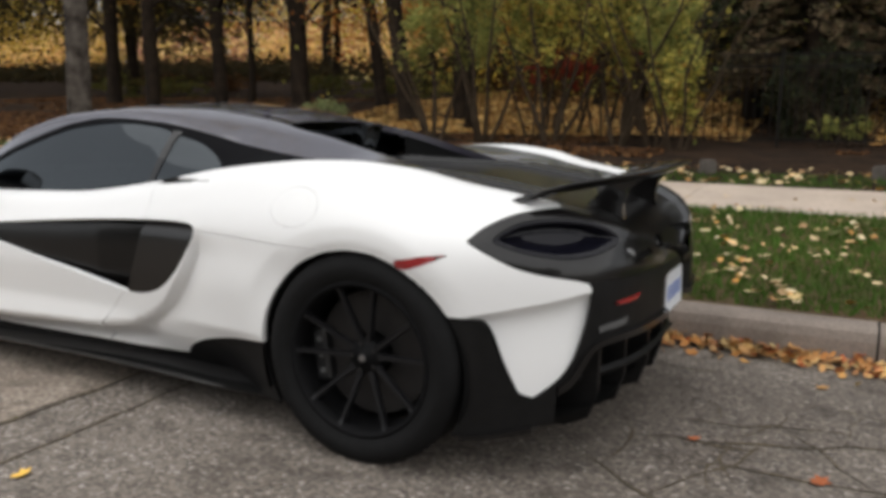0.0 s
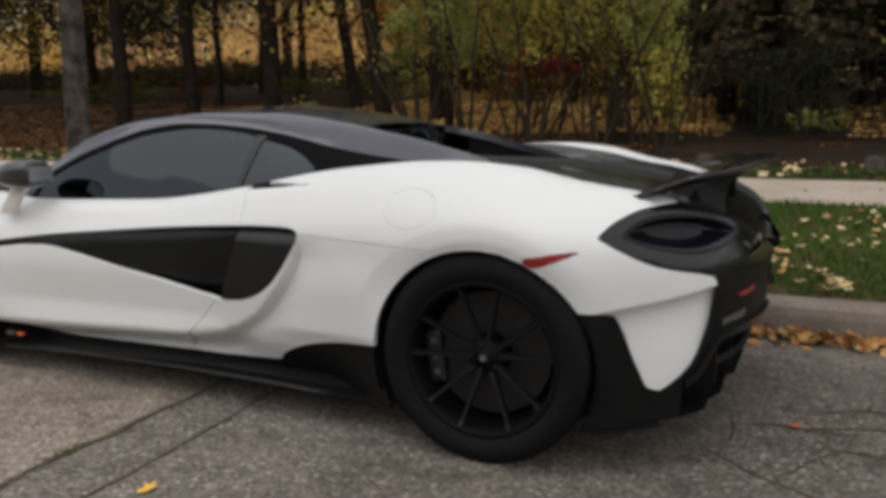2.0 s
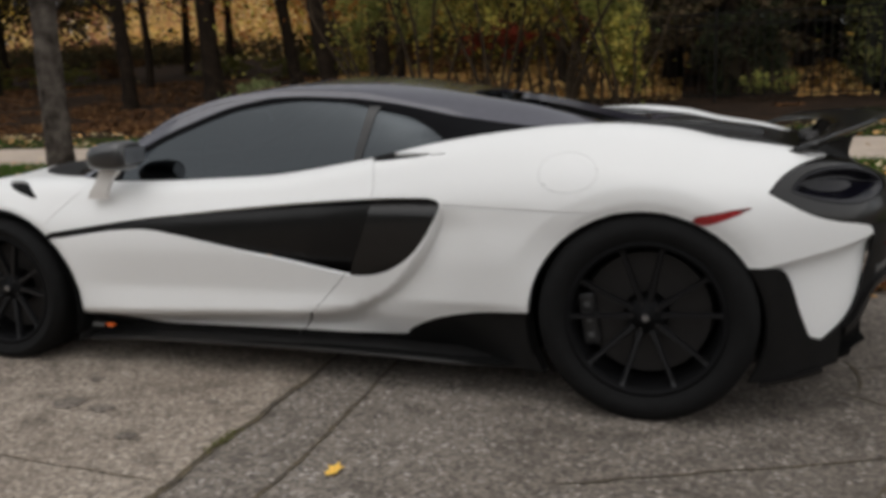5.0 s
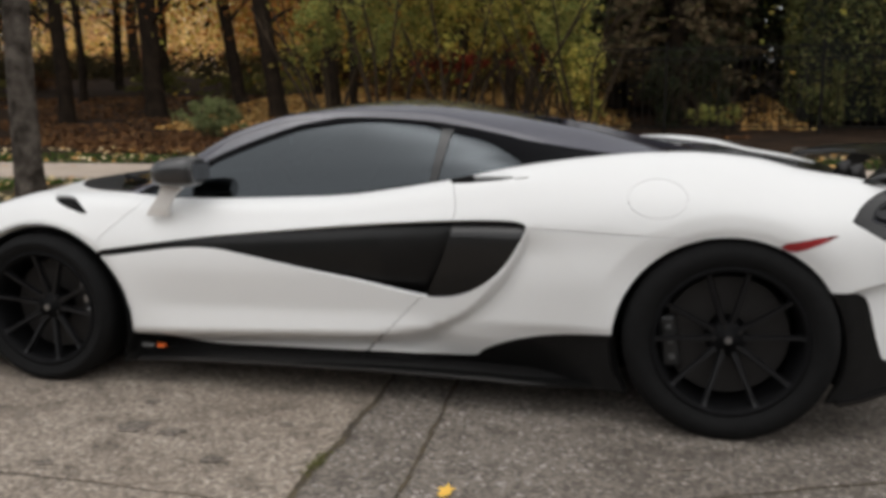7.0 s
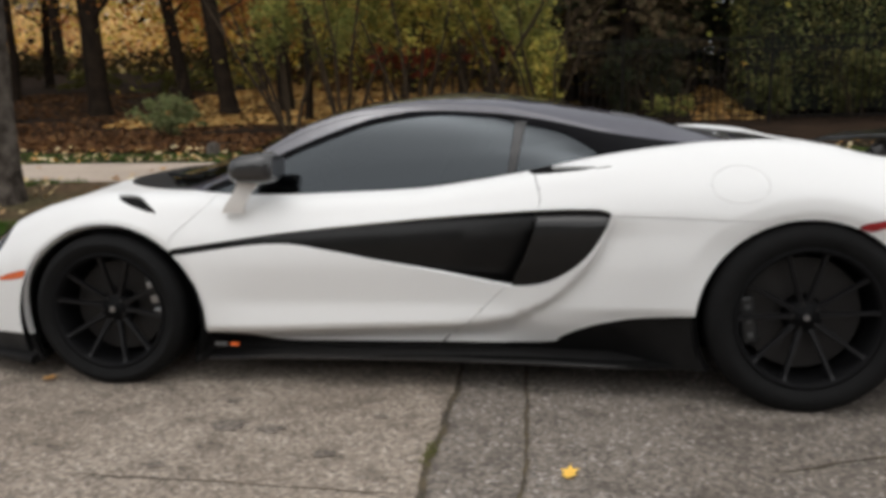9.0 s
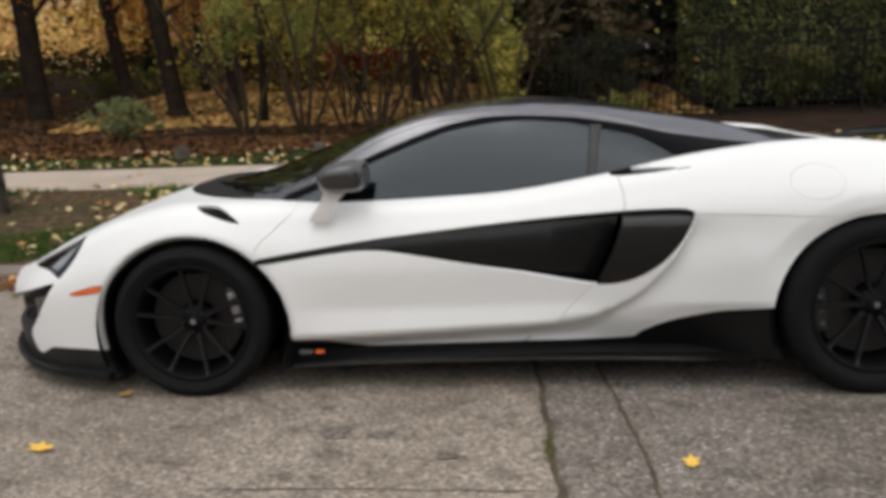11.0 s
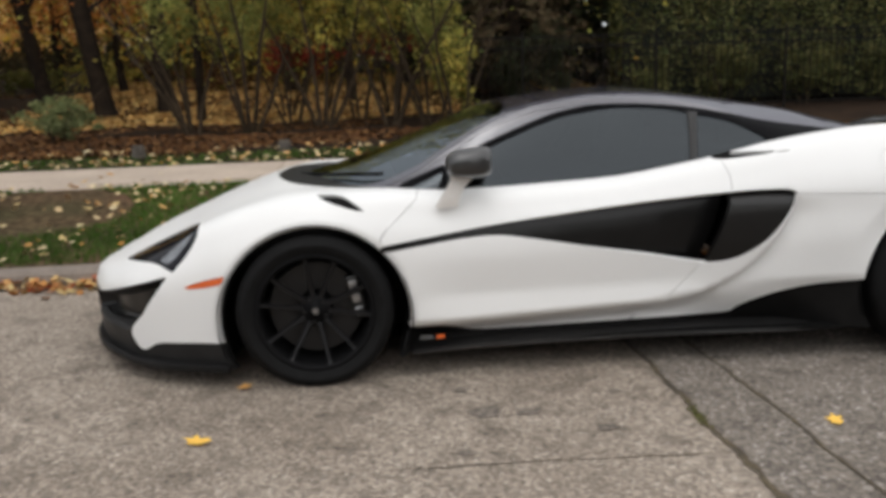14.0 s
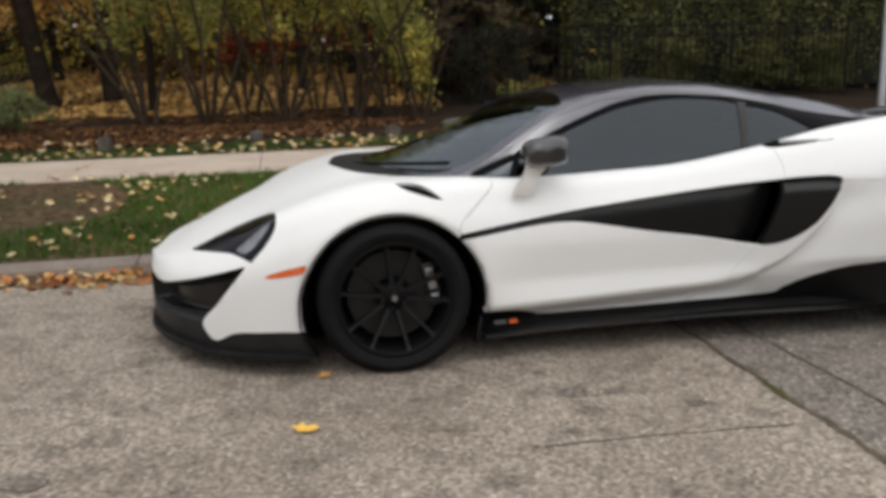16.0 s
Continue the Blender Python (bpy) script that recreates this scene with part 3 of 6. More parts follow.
DOOR = [(-2.235, 0.86, 1), (-2.245, 0.77), (-2.30, 0.715), (-2.40, 0.615), (-2.36, 0.54), (-2.305, 0.43), (-2.285, 0.30), (-2.28, 0.0, 1), (-1.50, 0.0, 1), (-1.373, 0.151), (-1.076, 0.46), (-1.03, 0.53), (-0.967, 0.733), (-0.965, 0.80), (-0.981, 0.86), (-1.0, 0.95, 1)]
SILL = [(-2.40, 0.24, 1), (-2.178, 0.236), (-2.10, 0.212), (-2.01, 0.182), (-1.8, 0.179), (-1.35, 0.181), (-0.939, 0.187), (-0.88, 0.216), (-0.814, 0.254), (-0.711, 0.295), (-0.55, 0.325), (-0.30, 0.352, 1), (-0.30, 0.0, 1), (-2.40, 0.0, 1)]
MARK_R = [(0.125, 0.690, 1), (0.150, 0.674), (0.195, 0.668), (0.335, 0.722, 1), (0.26, 0.714), (0.19, 0.700)]
MARK_F = [(-3.180, 0.453, 1), (-3.095, 0.481), (-3.012, 0.501, 1), (-3.018, 0.470, 1), (-3.095, 0.453), (-3.165, 0.444)]
VENT_F = [(-2.645, 0.790, 1), (-2.57, 0.788), (-2.52, 0.772), (-2.445, 0.716, 1), (-2.52, 0.738), (-2.595, 0.764)]
SLOT = [(-1.005, 0.862, 1), (-0.975, 0.880), (-0.86, 0.886), (-0.66, 0.889, 1), (-0.80, 0.876), (-0.95, 0.861)]
# on the slanting corners: front q = (x + a) / root 2, rear r = (x - a) / root 2
HEADLIGHT = [(-2.12, 0.515, 1), (-2.02, 0.578), (-1.90, 0.634), (-1.80, 0.666), (-1.73, 0.680), (-1.672, 0.672), (-1.642, 0.635), (-1.664, 0.567), (-1.702, 0.508, 1), (-1.745, 0.523), (-1.82, 0.536), (-1.97, 0.528)]
MOUTH = [(-2.80, 0.415, 1), (-2.53, 0.418), (-2.363, 0.388), (-2.252, 0.376), (-2.125, 0.394), (-1.892, 0.446), (-1.722, 0.492, 1), (-1.768, 0.431), (-1.867, 0.326), (-1.965, 0.239), (-1.925, 0.168, 1), (-1.885, 0.170), (-1.804, 0.207), (-1.70, 0.216), (-1.45, 0.224, 1), (-1.45, 0.0, 1), (-2.80, 0.0, 1)]
TAIL = [(-0.376, 0.760, 1), (-0.308, 0.800), (-0.213, 0.832), (-0.118, 0.846), (-0.017, 0.849), (0.09, 0.842, 1), (0.09, 1.1, 1), (0.9, 1.1, 1), (0.9, 0.0, 1), (-0.8, 0.0, 1), (-0.8, 0.522, 1), (-0.42, 0.524), (-0.342, 0.517), (-0.320, 0.500), (-0.297, 0.46), (-0.26, 0.37),
        (-0.212, 0.275, 1), (-0.165, 0.260, 1), (-0.091, 0.314), (-0.045, 0.375), (-0.010, 0.475), (0.006, 0.547), (0.011, 0.595), (0.002, 0.622), (-0.03, 0.636), (-0.152, 0.658), (-0.237, 0.682), (-0.319, 0.723)]
LENS_R = [(-0.30, 0.760, 1), (-0.26, 0.787), (-0.185, 0.812), (-0.074, 0.820), (0.04, 0.808), (0.107, 0.781), (0.135, 0.748), (0.061, 0.718), (-0.06, 0.704), (-0.167, 0.716), (-0.25, 0.738)]
LAMP = [(0.075, 0.540, 1), (0.085, 0.556, 1), (0.232, 0.570, 1), (0.226, 0.552, 1)]
BADGE = [(0.03, 0.462, 1), (0.045, 0.486, 1), (0.175, 0.503, 1), (0.165, 0.478, 1)]
SLOT_A = [(0.195, 0.672, 1), (0.205, 0.694, 1), (0.319, 0.706, 1), (0.325, 0.684, 1)]
SLOT_B = [(0.345, 0.686, 1), (0.345, 0.708, 1), (0.47, 0.715, 1), (0.47, 0.693, 1)]
EMBLEM = [(0.150, 0.716, 1), (0.158, 0.730, 1), (0.205, 0.700, 1), (0.196, 0.686, 1)]
GLINT = [(-1.80, 0.550, 1), (-1.735, 0.625), (-1.695, 0.668, 1), (-1.68, 0.640), (-1.705, 0.575), (-1.745, 0.537, 1)]
# seen from above (x, a)
# the hollow under the rear fascia, in the plane of the rear corner
RECESS = [(-0.135, 0.0, 1), (-0.10, 0.245), (-0.045, 0.30), (0.0, 0.37), (0.018, 0.40), (0.05, 0.42), (0.12, 0.43), (0.35, 0.435), (0.64, 0.435, 1), (0.64, 0.0, 1)]
COWL = [(-2.86, 0.0, 1), (-2.845, 0.15), (-2.80, 0.36), (-2.70, 0.53), (-2.50, 0.665), (-2.25, 0.715), (-2.03, 0.742), (-1.5, 0.75), (-1.05, 0.745), (-0.75, 0.735), (-0.45, 0.715), (-0.25, 0.675), (-0.05, 0.61), (0.2, 0.57), (0.36, 0.556), (0.467, 0.535), (0.625, 0.49, 1), (0.625, 0.0, 1), (0.60, -0.2, 1), (-2.86, -0.2, 1)]


def body_skin():
    V, T = body_master()
    x, a, z = V.T.copy()
    x = x + 0.03 * ramp01((x - 0.55) / 0.25)
    # the channel under the door crease, swept up into the intake
    d = -outline_distance(smooth_loop(CREASE), x, z)
    keep = np.where(z < 0.33, 0.55, 0.0)
    fade = keep + (1 - keep) * np.exp(-np.maximum(d, 0) / 0.13)
    inset = 0.048 * ramp01(d / 0.014) * fade * ramp01((-0.15 - x) / 0.35) * ramp01((0.735 - z) / 0.12)
    # under the door the crease overhangs a panel that tucks in towards the sill
    door = ramp01((-0.95 - x) / 0.25)
    tuck = 0.012 * ramp01(d / 0.008) + 1.9 * np.clip(d, 0, 0.07)
    inset = inset * (1 - door) + door * tuck
    # the flanks between the wheels lean in and flare out again to the crease
    between = ramp01((x + 2.35) / 0.3) * ramp01((-0.30 - x) / 0.3)
    inset = inset + (0.12 * np.maximum(0.52 - z, 0) - 0.30 * door * np.maximum(0.37 - z, 0)) * between
    inset = inset + 0.55 * np.maximum(0.30 - z, 0) * ramp01((-0.45 - x) / 0.3) * (1 - door)
    # rolled lips round the wheel openings
    for cx, cz, r in (ARCH_F, ARCH_R):
        e = np.hypot(x - cx, z - cz) - r
        inset = np.maximum(inset, 0.012 * ramp01(1 - e / 0.022) * (z > 0.2))
    # a chamfered band round the rear wheel opening
    e = np.hypot(x - ARCH_R[0], z - ARCH_R[1]) - ARCH_R[2]
    inset = inset + 0.24 * np.clip(0.080 - e, 0, 0.080) * ramp01((z - 0.42) / 0.2)
    r = (x - a) / R2
    side = np.clip(a / np.maximum(half_w(x), 0.05), 0, 1)
    a = a - inset * ramp01((side - 0.55) / 0.2)
    # the mouth and the rear lamp pockets are set back
    q = (x + a) / R2
    m = -outline_distance(smooth_loop(MOUTH), q, z)
    deep = ramp01((m - 0.004) / 0.02) * (x < -3.2) * ramp01((z - 0.25) / 0.025) * ramp01((a - 0.26) / 0.05)
    x = x + 0.075 * deep
    a = a - 0.02 * deep * (a > 0.1)
    l = -outline_distance(smooth_loop(LENS_R), r, z)
    deep = ramp01((l - 0.006) / 0.03) * (x > 0.3)
    x = x - 0.045 * deep
    a = a - 0.03 * deep * (a > 0.1)
    # a pocket for the number plate
    pocket = np.minimum(np.minimum(0.19 - a, z - 0.40), 0.585 - z)
    x = x - 0.05 * ramp01(pocket / 0.02) * (x > 0.6)
    V = np.stack([x, np.maximum(a, 0), z], 1)
    N = normals_of(V, T)
    if N[:, 1].sum() < 0:
        N, T = -N, T[:, ::-1]
    mid = V[:, 1] < 1e-4
    N[mid, 1] = 0
    N /= np.maximum(np.linalg.norm(N, axis=1, keepdims=True), 1e-9)
    return V, N, T


def field(loop, plane):
    L = smooth_loop(loop)

    def f(skin):
        x, a, z = skin[0].T
        u = {"side": x, "front": (x + a) / R2, "rear": (x - a) / R2, "top": x}[plane]
        v = a if plane == "top" else z
        d = outline_distance(L, u, v)
        # each outline belongs to its own end of the car
        if plane == "front":
            d = np.maximum(d, x + 2.95)
        if plane == "rear":
            d = np.maximum(d, 0.28 - x)
        if plane == "side":
            d = np.maximum(d, (0.765 if loop is VENT_F else 0.35) - a)
        if plane == "top":
            d = np.maximum(d, 0.66 - z)
        return d
    return f


def arch(c):
    return lambda skin: np.hypot(skin[0][:, 0] - c[0], skin[0][:, 2] - c[1]) - c[2]


M_GLASS = bpy.data.materials.new("tinted_glass")
M_SCREEN = bpy.data.materials.new("windscreen_glass")
for gm, tint, ior in ((M_GLASS, (0.028, 0.031, 0.035), 1.64), (M_SCREEN, (0.34, 0.40, 0.36), 2.8)):
    gm.use_nodes = True
    nt = gm.node_tree
    nt.nodes.remove(nt.nodes["Principled BSDF"])
    tr, gl, fr, mx = (nt.nodes.new("ShaderNode" + k) for k in ("BsdfTransparent", "BsdfGlossy", "Fresnel", "MixShader"))
    tr.inputs["Color"].default_value = (*tint, 1)
    gl.inputs["Roughness"].default_value = 0.015
    gl.inputs["Color"].default_value = (0.84, 0.93, 1.0, 1)
    fr.inputs["IOR"].default_value = ior
    nt.links.new(fr.outputs[0], mx.inputs[0])
    nt.links.new(tr.outputs[0], mx.inputs[1])
    nt.links.new(gl.outputs[0], mx.inputs[2])
    nt.links.new(mx.outputs[0], nt.nodes["Material Output"].inputs["Surface"])
M_RED = mat("red_reflector", (0.32, 0.012, 0.015), 0.25, coat=1.0, var=0.2, scale=60)
M_ORANGE = mat("orange_reflector", (0.75, 0.13, 0.02), 0.25, coat=1.0, var=0.2, scale=60)
M_LENS = mat("smoked_lens", (0.004, 0.004, 0.007), 0.08, spec=0.25)
M_CHROME = mat("dull_metal", (0.42, 0.42, 0.43), 0.3, metal=1.0, var=0.15, scale=20)
M_BOWL = mat("lamp_bowl", (0.30, 0.31, 0.33), 0.2, metal=0.6, coat=1.0, var=0.5, scale=25)
M_BADGE = mat("badge_grey", (0.09, 0.09, 0.09), 0.4)
M_PLATE = mat("plate_white", (0.70, 0.72, 0.76), 0.45, var=0.08, scale=40)
M_PLATEBLUE = mat("plate_blue", (0.16, 0.22, 0.46), 0.5)
M_STALK = mat("stalk_grey", (0.64, 0.61, 0.58), 0.35, coat=0.6, var=0.04, scale=10)
M_LINER = mat("underbody", (0.006, 0.006, 0.006), 0.9, spec=0.08)

skin0 = body_skin()
for side in (-1, 1):
    near = side < 0
    skin = skin0
    liner = clip(skin, -arch(ARCH_F)(skin) - 0.01)
    liner = clip(liner, -arch(ARCH_R)(liner) - 0.01)
    liner = clip(liner, -field(INTAKE, "side")(liner) + 0.01)
    liner = clip(liner, np.minimum(liner[0][:, 0] - 0.30, 0.64 - liner[0][:, 2]))
    emit("underbody", liner, M_LINER, car, side, lift=-0.022, depth=0)
    skin = clip(skin, -arch(ARCH_F)(skin))
    skin = clip(skin, -arch(ARCH_R)(skin))

    def take(loop, plane, gap=0.0013):
        global skin
        inner, skin = cut(skin, field(loop, plane)(skin), gap)
        return inner

    deck = take(COWL, "top")
    cowl, engine = cut(deck, deck[0][:, 0] + 1.5)
    emit("cowl", cowl, M_SATIN, car, side)
    emit("engine_cover", engine, M_CARBON, car, side, label="gloss black engine cover")
    tail = take(TAIL, "rear")
    skirt, tail = cut(tail, np.maximum((tail[0][:, 0] - tail[0][:, 1]) / R2 + 0.09, tail[0][:, 2] - 0.60))
    emit("rear_skirt", skirt, M_SATIN, car, side, label="black skirt behind the rear wheel")
    hollow, tail = cut(tail, field(RECESS, "rear")(tail), 0.0)
    V = hollow[0].copy()
    V = V - np.stack([0.17 + 0 * V[:, 0], 0.12 * V[:, 1], 0 * V[:, 0]], 1)
    emit("diffuser_wall", clip((V, hollow[1], hollow[2]), 0.20 - V[:, 2]), M_LINER, car, side, depth=0)
    lip, tail = cut(tail, field(RECESS, "rear")(tail) - 0.022, 0.0)
    emit("bumper_lip", lip, M_CARBON, car, side, lift=0.014, depth=0.03, label="gloss black lip along the hollow")
    lens, tail = cut(tail, field(LENS_R, "rear")(tail))
    emit("tail_light", lens, M_LENS, car, side, label="smoked oval tail light")
    for loop, m, nm, lb, up in ((LAMP, M_RED, "rear_reflector", "red strip lamp", 0.003), (BADGE, M_BADGE, "badge", "grey lettering bar", 0.003), (EMBLEM, M_CHROME, "emblem", "small silver emblem", 0.004), (SLOT_A, M_DARK, "fascia_slot", "", -0.01), (SLOT_B, M_DARK, "fascia_slot", "", -0.01)):
        bit, tail = cut(tail, field(loop, "rear")(tail), 0.0006)
        emit(nm, bit, m, car, side, lift=up, label=lb)
    surround, tail = cut(tail, 0.632 - tail[0][:, 2], 0.001)
    emit("tail_light_surround", surround, M_CARBON, car, side, label="gloss black tail panel")
    emit("rear_fascia", tail, M_SATIN, car, side, label="black rear fascia")
    mouth = take(MOUTH, "front")
    blade, mouth = cut(mouth, mouth[0][:, 2] - 0.262 - 0.05 * np.maximum(mouth[0][:, 1] - 0.45, 0), 0.001)
    emit("front_grille", mouth, M_INTAKE, car, side, label="black front bumper intake")
    emit("bumper_blade", blade, M_LIP, car, side, label="dark grey lower bumper panel")
    lamp = take(HEADLIGHT, "front")
    bowl, lamp = cut(lamp, field(GLINT, "front")(lamp), 0.0)
    head = emit("headlight", lamp, M_LENS, car, side, lift=-0.004, label="dark wedge-shaped headlight")
    emit("reflector", bowl, M_BOWL, head, side, lift=-0.006, label="pale lamp reflector")
    emit("front_side_marker", take(MARK_F, "side", 0.0008), M_ORANGE, car, side, lift=0.002, label="orange side marker")
    emit("rear_side_marker", take(MARK_R, "side", 0.0008), M_RED, car, side, lift=0.002, label="red side marker")
    emit("fender_vent", take(VENT_F, "side", 0.0008), M_DARK, car, side, lift=-0.010)
    emit("shoulder_slot", take(SLOT, "side", 0.0008), M_DARK, car, side, lift=-0.010)
    sill = take(SILL, "side")
    shut = ((sill[0][:, 0] + 1.373) * 0.309 - (sill[0][:, 2] - 0.151) * 0.297) / 0.4286
    for piece in cut(sill, shut, 0.0035):
        emit("sill", piece, M_SATIN, car, side, label="black side skirt")
    intake = take(INTAKE, "side")
    fin, duct = cut(intake, field(FIN, "side")(intake))
    V, N, T = fin
    V = V - np.stack([0 * V[:, 0], 0.024 * ramp01((V[:, 2] - 0.685) / 0.05), 0 * V[:, 0]], 1)
    N = normals_of(V, T)
    fin = (V, N * (1 if N[:, 1].sum() > 0 else -1), T)
    emit("intake_fin", fin, M_FIN, car, side, lift=-0.004, depth=0.03, label="gloss black intake fin")
    V, N, T = duct
    into = np.interp(V[:, 0], [-2.4, -1.9, -1.25, -1.0], [0.004, 0.012, 0.045, 0.10])
    V = V - np.stack([0 * into, into, 0 * into], 1)
    emit("side_intake", (V, normals_of(V, T) * (1 if normals_of(V, T)[:, 1].sum() > 0 else -1), T), M_INTAKE, car, side, depth=0, label="black side intake channel")
    cap = [(-0.254 + 0.098 * math.cos(k * math.pi / 8), 0.828 + 0.064 * math.sin(k * math.pi / 8)) for k in range(16)]
    cap_f = outline_distance(smooth_loop(cap), skin[0][:, 0], skin[0][:, 2])
    cap_f = np.maximum(cap_f, 0.3 - skin[0][:, 1])
    if near:
        flap, skin = cut(skin, cap_f, 0.0007)
        emit("fuel_flap", flap, M_PAINT, car, side)
    low = (skin[0][:, 2] < 0.30) & (skin[0][:, 0] > -1.6)
    door, skin = cut(skin, field(DOOR, "side")(skin), np.where(low, 0.0035, 0.0014))
    emit("door", door, M_PAINT, car, side, depth=0.02)
    front, rear = cut(skin, skin[0][:, 0] + 1.6)
    emit("front_clamshell", front, M_PAINT, car, side, depth=0.02)
    fold = lambda V: np.interp((V[:, 0] - V[:, 1]) / R2, [-0.45, -0.318, -0.149, 0.0, 0.1], [0.52, 0.542, 0.571, 0.60, 0.6]) - V[:, 2]
    lower, rear = cut(rear, np.maximum(0.33 - rear[0][:, 0], -fold(rear[0])), 0.0)
    # the lower half of the rear corner is folded under a crease
    V, N, T = lower
    tuck = 0.05 * (1 - np.exp(-np.maximum(fold(V), 0) / 0.025)) * np.exp(-np.maximum(fold(V), 0) / 0.2) * ramp01((V[:, 0] - 0.34) / 0.1)
    V = V - np.stack([0.3 * tuck, tuck, 0 * tuck], 1)
    N = normals_of(V, T)
    lower = (V, N * (1 if N[:, 1].sum() > 0 else -1), T)
    emit("rear_bumper", lower, M_PAINT, car, side, depth=0.02)
    below, rear = cut(rear, np.maximum(rear[0][:, 2] - 0.716 + 0.03 * (rear[0][:, 0] + 0.7), rear[0][:, 0] + 0.05), 0.0012)
    emit("rear_wing_panel", below, M_PAINT, car, side, depth=0.02)
    emit("rear_quarter_panel", rear, M_PAINT, car, side, depth=0.02)


# the cabin: windscreen, roof and the two buttresses that run back from it
ghx = [-2.80, -2.5, -2.24, -2.1, -1.88, -1.65, -1.4, -1.15, -1.0, -0.86, -0.73, -0.5, -0.3, -0.1, 0.1]
rail_a = curve(ghx, [0.50, 0.70, 0.69, 0.675, 0.645, 0.615, 0.600, 0.598, 0.60, 0.60, 0.595, 0.58, 0.57, 0.55, 0.52])
rail_z = curve(ghx, [0.745, 0.765, 0.838, 0.915, 1.025, 1.082, 1.093, 1.080, 1.060, 1.033, 1.003, 0.965, 0.938, 0.91, 0.87])
ridge_a = curve(ghx, [0.30, 0.62, 0.635, 0.62, 0.585, 0.545, 0.51, 0.475, 0.44, 0.41, 0.39, 0.37, 0.36, 0.36, 0.36])
ridge_z = curve(ghx, [0.755, 0.78, 0.860, 0.945, 1.058, 1.117, 1.138, 1.132, 1.118, 1.099, 1.077, 1.038, 0.988, 0.938, 0.885])
roof_z = curve([-2.80, -2.5, -2.1, -1.74, -1.5, -1.3, -1.1, -0.9, -0.5, 0.1], [0.795, 0.866, 1.015, 1.124, 1.157, 1.168, 1.155, 1.122, 1.02, 0.87])


def cabin_skin():
    x = np.linspace(-2.80, 0.08, 230)
    ba, bz = crown_a(x) - 0.012 - 0.05 * ramp01((-2.1 - x) / 0.5), crown_z(x) - 0.035
    ra, rz, ia, iz, tz = rail_a(x), np.maximum(rail_z(x), bz + 0.01), ridge_a(x), ridge_z(x), roof_z(x)
    P = [np.stack(p, -1) for p in ((ba, bz), (ba * 0.52 + ra * 0.48 + 0.012, bz * 0.5 + rz * 0.5), (ra, rz), (ia, iz), (ia * 0.5, iz * 0.26 + tz * 0.74), (ia * 0, tz))]
    rows = np.stack(catmull(np.stack(P), 12), 1)
    V = np.concatenate([np.broadcast_to(x[:, None, None], rows.shape[:2] + (1,)), rows], 2)
    V, T = V.reshape(-1, 3), grid_tris(*rows.shape[:2])
    N = normals_of(V, T)
    if N[:, 2].sum() < 0:
        N, T = -N, T[:, ::-1]
    N[V[:, 1] < 1e-4, 1] = 0
    return V, N / np.maximum(np.linalg.norm(N, axis=1, keepdims=True), 1e-9), T


WINDOW = [(-2.125, 0.785, 1), (-1.887, 0.784), (-1.513, 0.798), (-1.087, 0.856, 1), (-1.060, 1.048, 1), (-1.151, 1.068), (-1.371, 1.080), (-1.59, 1.055), (-1.705, 1.024), (-1.82, 0.983), (-1.93, 0.940), (-2.0, 0.908), (-2.095, 0.862, 1)]
SAIL = [(-2.285, 0.790, 1), (-2.155, 0.785, 1), (-2.125, 0.852, 1)]
QUARTER = [(-1.055, 0.860, 1), (-1.020, 1.039, 1), (-0.896, 1.012), (-0.811, 0.975), (-0.735, 0.928, 1), (-0.81, 0.908), (-0.95, 0.880)]
SCREEN = [(-2.84, -0.1, 1), (-2.76, 0.25), (-2.62, 0.47), (-2.42, 0.60), (-2.24, 0.615), (-2.05, 0.59), (-1.86, 0.555, 1), (-1.80, 0.3), (-1.775, 0.0), (-1.775, -0.1, 1)]
WELL = [(-0.76, -0.2, 1), (-0.76, 0.0), (-0.75, 0.2), (-0.725, 0.30), (-0.66, 0.355), (-0.5, 0.365), (0.0, 0.345), (0.2, 0.345, 1), (0.2, -0.2, 1)]
cabin0 = cabin_skin()
